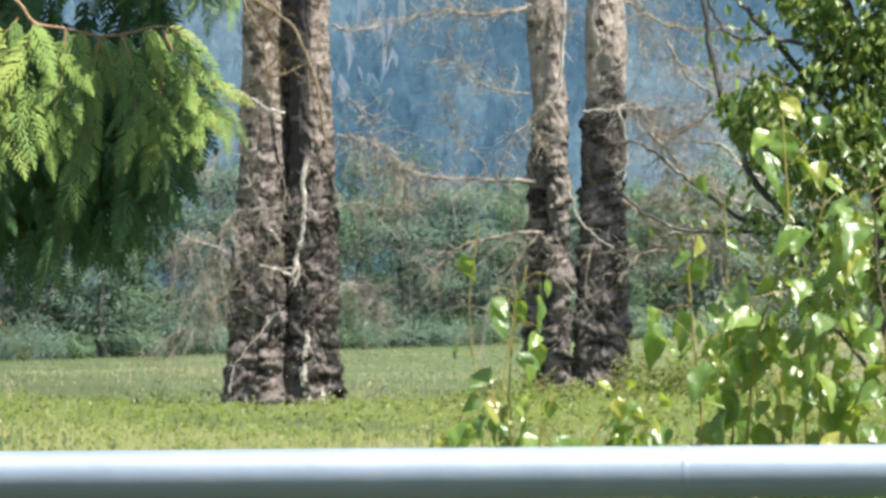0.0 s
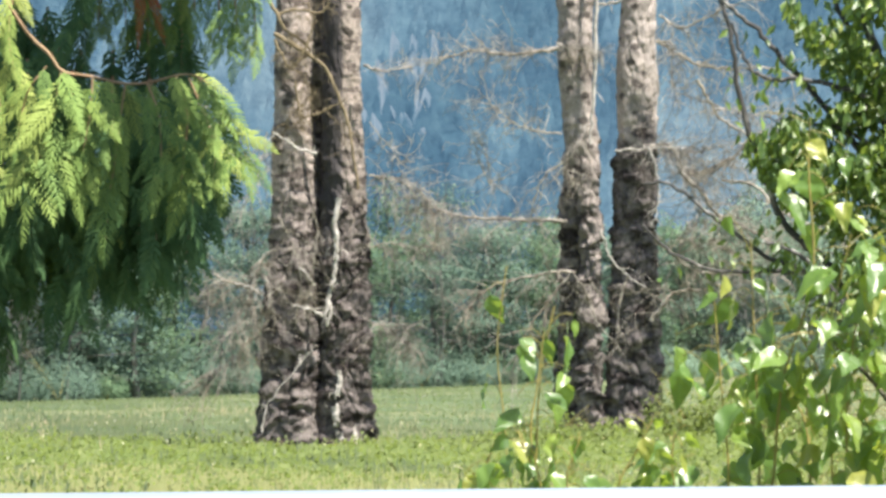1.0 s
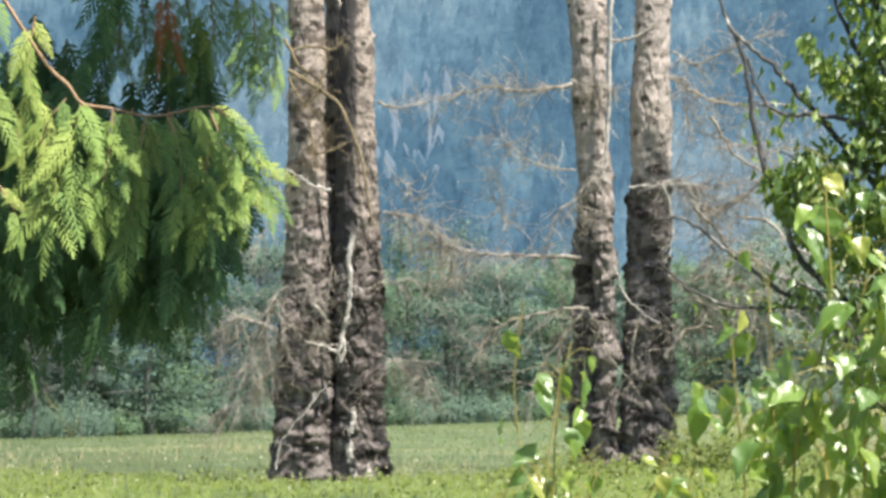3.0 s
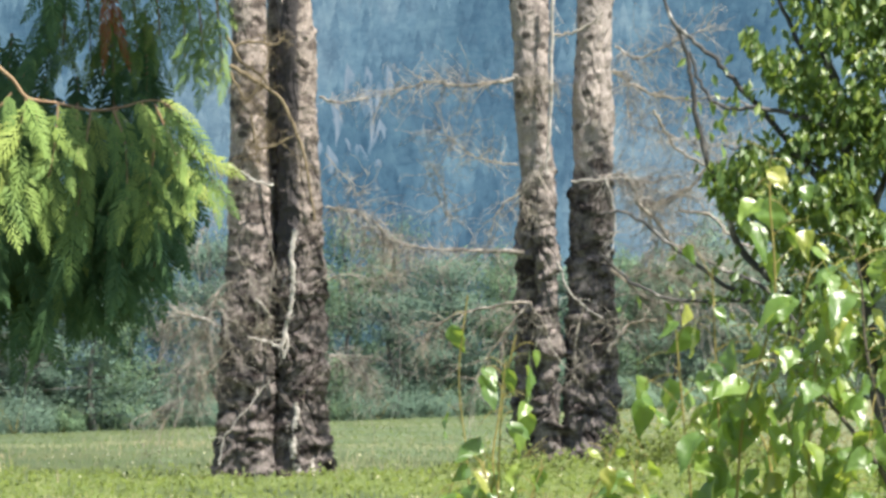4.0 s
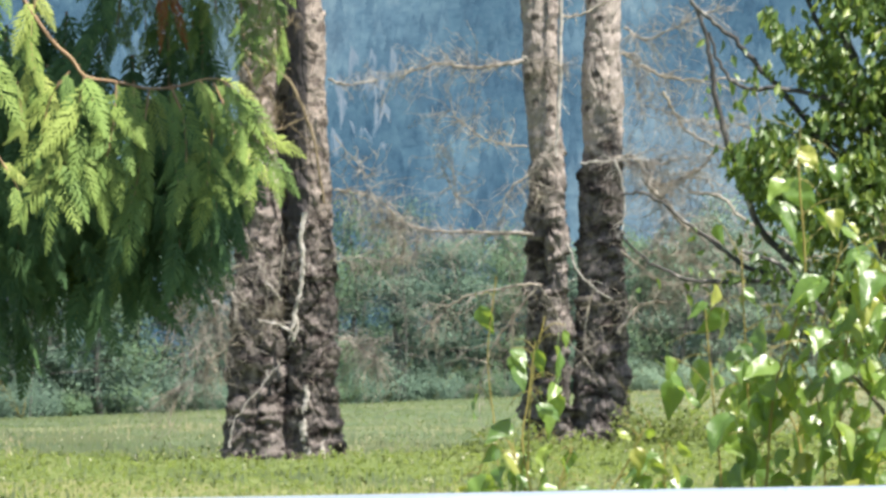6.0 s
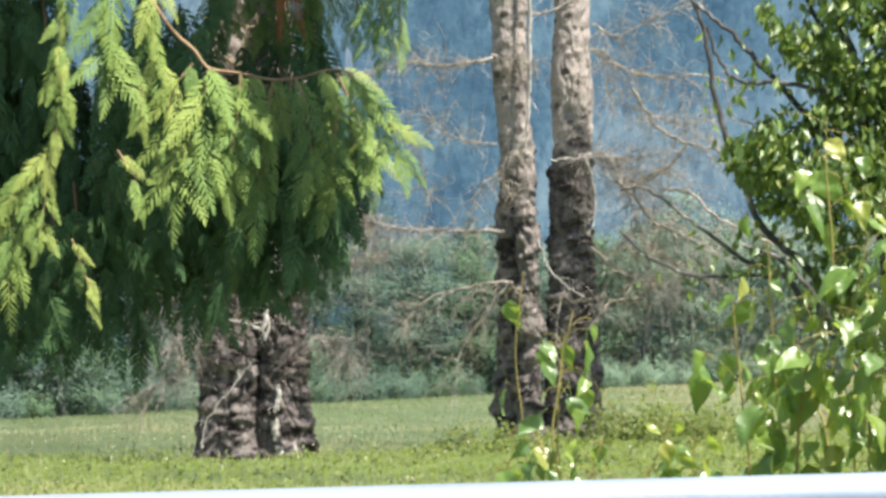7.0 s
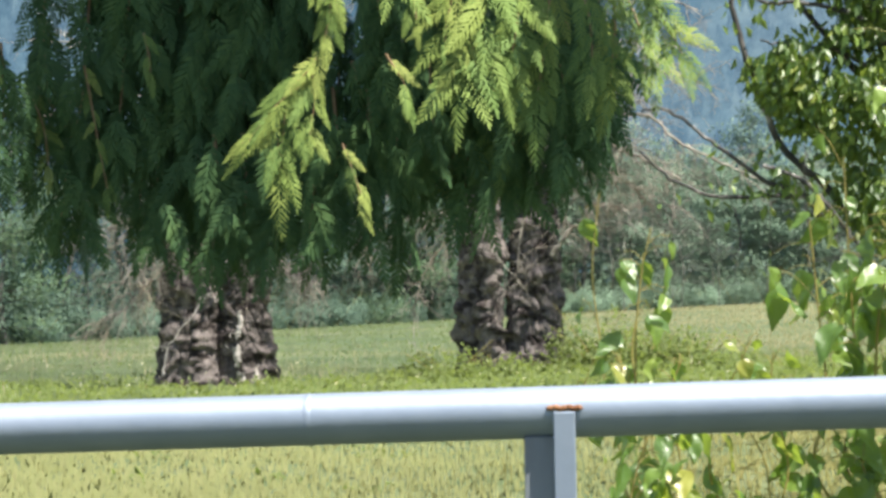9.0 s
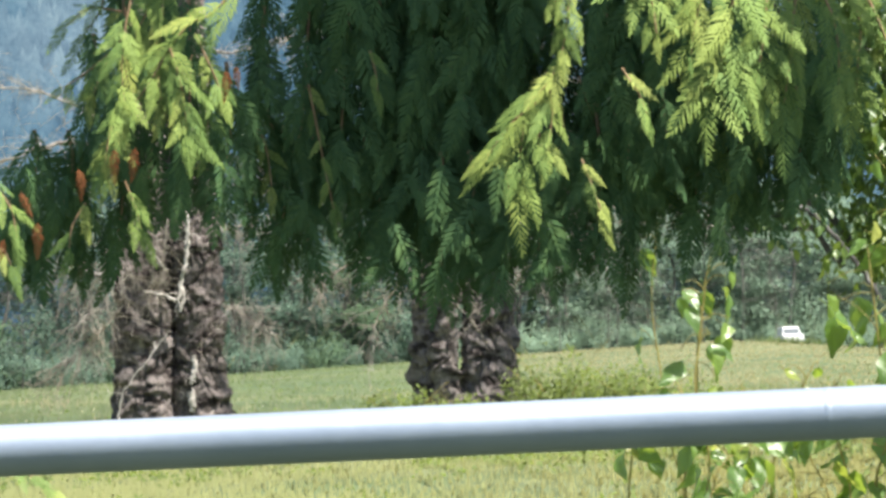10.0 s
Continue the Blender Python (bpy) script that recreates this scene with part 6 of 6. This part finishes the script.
bough([(-2.074, 7.15, 1.78), (-2.023, 7.15, 1.72), (-2.01, 7.15, 1.662)], 0.0022, 71, 0.03, (0.07, 0.07))
bough([(-1.892, 7.15, 1.716), (-1.915, 7.15, 1.678), (-1.922, 7.15, 1.64)], 0.0022, 72, 0.03, (0.065, 0.065))
bough([(-2.097, 7.15, 1.665), (-2.039, 7.15, 1.644), (-2.021, 7.15, 1.614)], 0.0022, 73, 0.034, (0.06, 0.06))
bough([(-2.088, 7.15, 1.308), (-2.022, 7.15, 1.268), (-1.96, 7.15, 1.229)], 0.0022, 74, 0.022, (0.05, 0.05))
bough([(-0.967, 7.3, 1.925), (-0.939, 7.3, 1.88), (-0.926, 7.3, 1.845)], 0.0022, 75, 0.034, (0.06, 0.06))
bough([(-1.834, 7.3, 2.054), (-1.888, 7.3, 2.061), (-1.93, 7.3, 2.033)], 0.0022, 76, 0.022, (0.05, 0.05))
bough([(-1.846, 7.3, 1.99), (-1.901, 7.3, 1.948), (-1.939, 7.3, 1.925)], 0.0022, 77, 0.022, (0.05, 0.05))
bough([(-0.916, 7.2, 2.053), (-0.91, 7.2, 2.004), (-0.907, 7.2, 1.975)], 0.0022, 78, 0.034, (0.06, 0.05))
bough([(-1.523, 7.5, 1.928), (-1.511, 7.5, 1.856), (-1.498, 7.5, 1.775), (-1.485, 7.5, 1.704)], 0.0022, 79, 0.03, (0.045, 0.045))
bough([(-1.634, 7.55, 1.894), (-1.606, 7.55, 1.822), (-1.598, 7.55, 1.75)], 0.0022, 80, 0.034, (0.045, 0.045))
bough([(-1.739, 7.45, 1.852), (-1.721, 7.45, 1.781), (-1.693, 7.45, 1.719)], 0.0022, 81, 0.03, (0.055, 0.05))
bough([(-1.409, 7.45, 1.981), (-1.4, 7.45, 1.94), (-1.398, 7.45, 1.91)], 0.0022, 82, 0.03, (0.04, 0.04))
# withered sprays hanging among the green
for k, (place, s) in enumerate(zip(((-1.635, 7.05, 1.927), (-1.826, 7.05, 1.801), (-1.793, 7.05, 1.802), (-1.889, 7.05, 1.77), (-1.988, 7.05, 1.735), (-1.961, 7.05, 1.682), (-2.019, 7.05, 1.655), (-1.618, 7.05, 1.933)), (0.5, 0.52, 0.48, 0.5, 0.42, 0.5, 0.45, 0.34))):
    part("dead_spray", BROWN[k % 3], cedar, "withered rust-brown spray").matrix_basis = frond_pose(Vector(place), (0.25 * math.sin(5 * k), 0, -1), (0.2, -1, 0.2), s)
for k, s in enumerate((1.35, 1.25)):
    part("dead_spray", BROWN[k], cedar, "withered rust-brown spray").matrix_basis = frond_pose(Vector((-0.67, 7.3, 2.257)) + Vector((0.012 * k, 0, 0)), (0.03 + 0.05 * k, 0, -1), (0.2 - 0.3 * k, -1, 0.2), s) @ Matrix.Diagonal((0.5, 1, 1, 1))
# inner boughs, part of their shade put into the leaf colour
inner = (
    [(-0.977, 7.45, 2.174), (-0.987, 7.45, 2.028), (-0.978, 7.45, 1.841)], [(-0.895, 7.4, 2.097), (-0.895, 7.4, 1.921), (-0.89, 7.4, 1.797)], [(-0.82, 7.45, 2.079), (-0.825, 7.45, 1.923), (-0.825, 7.45, 1.839)], [(-0.738, 7.4, 2.064), (-0.739, 7.4, 1.919), (-0.75, 7.4, 1.765)],
    [(-0.666, 7.4, 2.058), (-0.666, 7.4, 1.939), (-0.656, 7.4, 1.857), (-0.656, 7.4, 1.754)], [(-0.593, 7.4, 2.057), (-0.593, 7.4, 1.959), (-0.589, 7.4, 1.826)], [(-0.748, 7.4, 2.385), (-0.769, 7.4, 2.272), (-0.801, 7.4, 2.168), (-0.843, 7.4, 2.106)],
    [(-0.939, 7.45, 2.216), (-0.944, 7.45, 2.042), (-0.95, 7.45, 1.886), (-0.959, 7.45, 1.761)], [(-0.875, 7.5, 2.201), (-0.887, 7.5, 2.045), (-0.897, 7.5, 1.85), (-0.913, 7.5, 1.723)], [(-0.819, 7.5, 2.044), (-0.829, 7.5, 1.898), (-0.836, 7.5, 1.801)],
    [(-1.222, 7.55, 2.329), (-1.234, 7.55, 2.151), (-1.237, 7.55, 1.973), (-1.248, 7.55, 1.889)], [(-1.285, 7.55, 2.33), (-1.308, 7.55, 2.152), (-1.322, 7.55, 1.943), (-1.322, 7.55, 1.859)], [(-1.166, 7.6, 2.334), (-1.168, 7.6, 2.143), (-1.171, 7.6, 1.974), (-1.161, 7.6, 1.9)],
    [(-1.202, 7.6, 2.202), (-1.218, 7.6, 2.017), (-1.245, 7.6, 1.854), (-1.264, 7.6, 1.813)], [(-1.284, 7.6, 2.204), (-1.302, 7.6, 1.978), (-1.329, 7.6, 1.775), (-1.339, 7.6, 1.703)], [(-1.367, 7.65, 2.212), (-1.37, 7.65, 1.985), (-1.371, 7.65, 1.778), (-1.388, 7.65, 1.665)],
    [(-1.427, 7.6, 2.21), (-1.454, 7.6, 2.025), (-1.47, 7.6, 1.862), (-1.484, 7.6, 1.77)], [(-1.51, 7.6, 2.192), (-1.526, 7.6, 2.028), (-1.542, 7.6, 1.864), (-1.564, 7.6, 1.803)], [(-1.13, 7.55, 2.194), (-1.137, 7.55, 2.01), (-1.143, 7.55, 1.826), (-1.114, 7.55, 1.785)],
    [(-1.594, 7.6, 2.153), (-1.609, 7.6, 2.01), (-1.603, 7.6, 1.887), (-1.594, 7.6, 1.856)], [(-1.243, 7.65, 2.208), (-1.268, 7.65, 2.084), (-1.314, 7.65, 1.931), (-1.401, 7.65, 1.831)], [(-1.839, 7.6, 1.895), (-1.893, 7.6, 1.835), (-1.976, 7.6, 1.797), (-2.039, 7.6, 1.779)],
    [(-1.039, 7.5, 1.926), (-1.014, 7.5, 1.831), (-1.006, 7.5, 1.783)], [(-0.926, 7.5, 1.923), (-0.919, 7.5, 1.799), (-0.931, 7.5, 1.753)], [(-1.312, 7.7, 2.028), (-1.338, 7.7, 1.883), (-1.364, 7.7, 1.727)],
)
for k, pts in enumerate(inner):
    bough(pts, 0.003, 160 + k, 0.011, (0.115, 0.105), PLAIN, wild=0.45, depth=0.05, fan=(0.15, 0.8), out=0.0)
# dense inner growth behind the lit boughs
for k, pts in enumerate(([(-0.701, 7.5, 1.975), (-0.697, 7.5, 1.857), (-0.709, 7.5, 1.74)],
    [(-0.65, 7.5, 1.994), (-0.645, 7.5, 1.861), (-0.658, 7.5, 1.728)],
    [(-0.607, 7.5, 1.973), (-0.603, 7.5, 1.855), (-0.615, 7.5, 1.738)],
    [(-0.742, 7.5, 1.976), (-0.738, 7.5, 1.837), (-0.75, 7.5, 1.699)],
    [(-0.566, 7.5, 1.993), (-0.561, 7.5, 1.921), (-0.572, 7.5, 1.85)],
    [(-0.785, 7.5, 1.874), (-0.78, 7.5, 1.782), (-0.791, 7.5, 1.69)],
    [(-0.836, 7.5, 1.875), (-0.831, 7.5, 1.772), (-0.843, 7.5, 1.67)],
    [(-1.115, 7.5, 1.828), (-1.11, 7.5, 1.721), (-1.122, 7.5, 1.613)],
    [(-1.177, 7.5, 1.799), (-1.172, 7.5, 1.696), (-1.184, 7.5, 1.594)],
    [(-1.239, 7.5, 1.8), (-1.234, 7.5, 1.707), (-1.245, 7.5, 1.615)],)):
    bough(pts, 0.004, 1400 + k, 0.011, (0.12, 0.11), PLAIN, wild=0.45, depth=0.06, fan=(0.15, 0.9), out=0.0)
for k, pts in enumerate(([(-1.29, 7.5, 1.801), (-1.285, 7.5, 1.698), (-1.297, 7.5, 1.595)],
    [(-1.073, 7.5, 1.879), (-1.068, 7.5, 1.756), (-1.08, 7.5, 1.633)],
    [(-1.011, 7.5, 1.878), (-1.006, 7.5, 1.755), (-1.018, 7.5, 1.632)],
    [(-0.949, 7.5, 1.877), (-0.945, 7.5, 1.744), (-0.957, 7.5, 1.611)],
    [(-1.843, 7.42, 2.144), (-1.84, 7.42, 1.974), (-1.861, 7.42, 1.804)],
    [(-1.788, 7.42, 2.142), (-1.786, 7.42, 1.947), (-1.808, 7.42, 1.752)],
    [(-1.728, 7.42, 2.12), (-1.726, 7.42, 1.945), (-1.747, 7.42, 1.77)],
    [(-1.663, 7.42, 1.968), (-1.658, 7.42, 1.857), (-1.678, 7.42, 1.748)],
    [(-1.897, 7.42, 2.026), (-1.891, 7.42, 1.94), (-1.91, 7.42, 1.856)],
    [(-2.007, 7.42, 1.859), (-2.001, 7.42, 1.809), (-2.018, 7.42, 1.759)],)):
    bough(pts, 0.004, 1420 + k, 0.011, (0.12, 0.11), PLAIN, wild=0.45, depth=0.06, fan=(0.15, 0.9), out=0.0)
for k, pts in enumerate(([(-1.947, 7.42, 1.857), (-1.941, 7.42, 1.792), (-1.959, 7.42, 1.727)],
    [(-0.706, 7.62, 2.253), (-0.703, 7.62, 2.05), (-0.716, 7.62, 1.847)],
    [(-0.644, 7.62, 2.252), (-0.64, 7.62, 2.064), (-0.654, 7.62, 1.877)],
    [(-0.771, 7.62, 2.129), (-0.767, 7.62, 1.973), (-0.779, 7.62, 1.817)],
    [(-0.833, 7.62, 2.131), (-0.83, 7.62, 1.964), (-0.842, 7.62, 1.797)],
    [(-0.896, 7.62, 2.132), (-0.892, 7.62, 1.939), (-0.906, 7.62, 1.746)],
    [(-0.957, 7.62, 2.258), (-0.954, 7.62, 1.997), (-0.968, 7.62, 1.737)],
    [(-1.011, 7.62, 2.134), (-1.007, 7.62, 1.941), (-1.02, 7.62, 1.748)],
    [(-1.075, 7.62, 2.093), (-1.07, 7.62, 1.926), (-1.083, 7.62, 1.76)],
    [(-1.146, 7.62, 2.262), (-1.142, 7.62, 2.058), (-1.155, 7.62, 1.855)],)):
    bough(pts, 0.004, 1440 + k, 0.011, (0.12, 0.11), PLAIN, wild=0.45, depth=0.06, fan=(0.15, 0.9), out=0.0)
for k, pts in enumerate(([(-1.209, 7.62, 2.263), (-1.206, 7.62, 2.012), (-1.219, 7.62, 1.762)],
    [(-1.272, 7.62, 2.265), (-1.269, 7.62, 1.982), (-1.283, 7.62, 1.701)],
    [(-1.335, 7.62, 2.266), (-1.332, 7.62, 1.973), (-1.346, 7.62, 1.681)],
    [(-1.398, 7.62, 2.267), (-1.395, 7.62, 1.974), (-1.409, 7.62, 1.682)],
    [(-1.303, 7.66, 2.147), (-1.305, 7.66, 1.899), (-1.324, 7.66, 1.652)],
    [(-1.365, 7.66, 2.149), (-1.367, 7.66, 1.891), (-1.386, 7.66, 1.634)],
    [(-1.427, 7.66, 2.151), (-1.429, 7.66, 1.903), (-1.447, 7.66, 1.656)],
    [(-1.489, 7.66, 2.153), (-1.489, 7.66, 1.952), (-1.506, 7.66, 1.751)],
    [(-2.08, 7.66, 1.771), (-2.075, 7.66, 1.719), (-2.087, 7.66, 1.668)],
    [(-2.018, 7.66, 1.769), (-2.014, 7.66, 1.706), (-2.026, 7.66, 1.645)],)):
    bough(pts, 0.004, 1460 + k, 0.011, (0.12, 0.11), PLAIN, wild=0.45, depth=0.06, fan=(0.15, 0.9), out=0.0)
for k, pts in enumerate(([(-1.946, 7.66, 1.756), (-1.941, 7.66, 1.704), (-1.953, 7.66, 1.653)],
    [(-1.883, 7.66, 1.795), (-1.878, 7.66, 1.733), (-1.891, 7.66, 1.671)],
    [(-1.63, 7.66, 1.941), (-1.627, 7.66, 1.848), (-1.64, 7.66, 1.756)],
    [(-1.581, 7.66, 1.867), (-1.578, 7.66, 1.759), (-1.592, 7.66, 1.651)],
    [(-1.529, 7.66, 1.938), (-1.527, 7.66, 1.788), (-1.543, 7.66, 1.639)],
    [(-1.179, 7.66, 2.143), (-1.181, 7.66, 1.895), (-1.2, 7.66, 1.648)],
    [(-1.241, 7.66, 2.145), (-1.243, 7.66, 1.892), (-1.262, 7.66, 1.64)],
    [(-1.118, 7.66, 2.14), (-1.118, 7.66, 1.955), (-1.134, 7.66, 1.769)],)):
    bough(pts, 0.004, 1480 + k, 0.011, (0.12, 0.11), PLAIN, wild=0.45, depth=0.06, fan=(0.15, 0.9), out=0.0)
# unseen boughs higher up, added to shade the middle of the front
for k, place in enumerate(((-0.646, 7.1, 1.969), (-0.633, 7.1, 1.896), (-0.643, 7.1, 1.823), (-0.672, 7.1, 1.863), (-0.678, 7.1, 1.982), (-0.639, 7.1, 1.927), (-0.614, 7.1, 1.867), (-0.659, 7.1, 1.878), (-0.604, 7.1, 1.947))):
    x0, y0, z0 = Vector(place) + SUN_TO * (0.72 + 0.02 * k)
    bough([(x0 - 0.10, y0 + 0.06, z0 + 0.03), (x0 - 0.03, y0 + 0.02, z0 + 0.01), (x0 + 0.03, y0 - 0.01, z0)], 0.004, 420 + k, 0.012, (0.085, 0.075), BROAD, face=(0.1, 0.1, 1.0), sag=0.1, out=0.0)
# unseen crown boughs added overhead, to keep sun off the inner growth
rc = random.Random(9)
for k in range(64):
    y0, z0, x0 = 7.19 + 0.018 * k, 2.5 + 0.4 * rc.random(), -0.16 - 0.25 * rc.random()
    bough([(x0 - 2.4, y0 + 0.25, z0 + 0.25), (x0 - 1.4, y0 + 0.12, z0 + 0.12), (x0 - 0.7, y0 + 0.05, z0 + 0.06), (x0, y0, z0 - 0.08)], 0.008, 500 + k, 0.020, (0.17, 0.14), BROAD, face=(0.1, 0.0, 1.0), wild=0.4, sag=0.15, depth=0.04, out=0.0)
# sparser unseen ones, added to shade part of the sunlit clump
for k in range(9):
    y0, z0, x0 = 6.98 + 0.03 * k, 2.48 + 0.3 * rc.random(), -1.30 - 0.15 * rc.random()
    bough([(x0 - 1.2, y0 + 0.2, z0 + 0.15), (x0 - 0.6, y0 + 0.08, z0 + 0.08), (x0, y0, z0 - 0.03)], 0.006, 570 + k, 0.034, (0.13, 0.10), BROAD, face=(0.1, 0.0, 1.0), wild=0.4, sag=0.15, depth=0.03, out=0.0)
# higher boughs round the trunk
for k in range(16):
    a, z0 = k * 2.4, 3.3 + k * 0.42
    L = 2.4 * (1 - k / 20)
    c, s = math.cos(a), math.sin(a)
    bough([(-3.88, 8.98, z0), (-3.88 + c * L * 0.5, 8.98 + s * L * 0.5, z0 + 0.1), (-3.88 + c * L, 8.98 + s * L, z0 - 0.45)], 0.02, 600 + k, 0.03, (0.42, 0.30), BROAD, face=(0, 0, 1.0), wild=0.4, depth=0.06)

# ---------------- far edge of the field ----------------
FX, FY = 12.94, 236.0
car = thing("parked_car", "small white car parked beyond the field grass", "car", at=(FX, FY, float(ground_z(FX, FY)) - 0.15))
car.rotation_euler.z = 0.12
car.scale = (0.8, 0.8, 0.8)
bm = bmesh.new()
plate(bm, -0.75, 0.75, -1.7, 1.7, 0.28, 0.85)
part("body", from_bm("body", bm, M["white_paint"], 0.10), car)
bm = bmesh.new()
made = plate(bm, -0.68, 0.68, -0.9, 1.5, 0.84, 1.38)
for q in bm.verts:
    if q.co.z > 1.2:
        q.co.x *= 0.84
        q.co.y = q.co.y * 0.8 + 0.06
part("cabin", from_bm("cabin", bm, M["white_paint"], 0.06), car)
bm = bmesh.new()
plate(bm, -0.52, 0.52, -0.90, -0.86, 0.92, 1.26)
part("windscreen", from_bm("windscreen", bm, M["dark_glass"], 0.01), car)
for sx in (-0.7, 0.7):
    for sy in (-1.1, 1.1):
        wheel = new("wheel")
        wheel.parent = car
        wheel.location = (sx, sy, 0.29)
        ringp = [(0.10 * d, 0, 0) for d in (-1, -0.8, 0.8, 1)]
        part("tyre", mesh_from("tyre", *tube(ringp, 0, 0, 20, [0.25, 0.29, 0.29, 0.25]), M["rubber"]), wheel)
        part("rim", mesh_from("rim", *tube([(-0.105, 0, 0), (-0.09, 0, 0), (0.09, 0, 0), (0.105, 0, 0)], 0, 0, 16, [0.02, 0.19, 0.19, 0.02]), M["steel"]), wheel)
fence = thing("field_fence", "thin wire fence on slender pale posts across the field", "fence")
posts = [(0.13, 236, 1.38), (2.84, 236, 1.34), (5.45, 236, 1.31), (8.16, 236, 1.27)]
for x, y, z in posts:
    zz = float(ground_z(x, y))
    part("post", mesh_from("post", *tube([(x, y, zz - 0.3), (x, y, zz + 1.2), (x + 0.02, y, zz + 2.3)], 0.032, 0.025, 7), M["belt_trunk"]), fence)
for hgt in (1.2, 2.2):
    # wire in the same darkened steel, to stand out less
    part("wire", mesh_from("wire", *tube([(x, y, float(ground_z(x, y)) + hgt) for x, y, z in posts], 0.004, 0.004, 4), M["shade_steel"]), fence)
q = np.stack([rng.normal(FX, 1.0, 700), FY - 3.2 - rng.uniform(0, 1.2, 700), np.zeros(700)], -1)
q[:, 2] = ground_z(q[:, 0], q[:, 1])
sward("tall_grass", q, BLADE, (0.02, 0.035), (0.22, 0.42), 0.3, "field_grass", "tall green grass standing in front of the car")
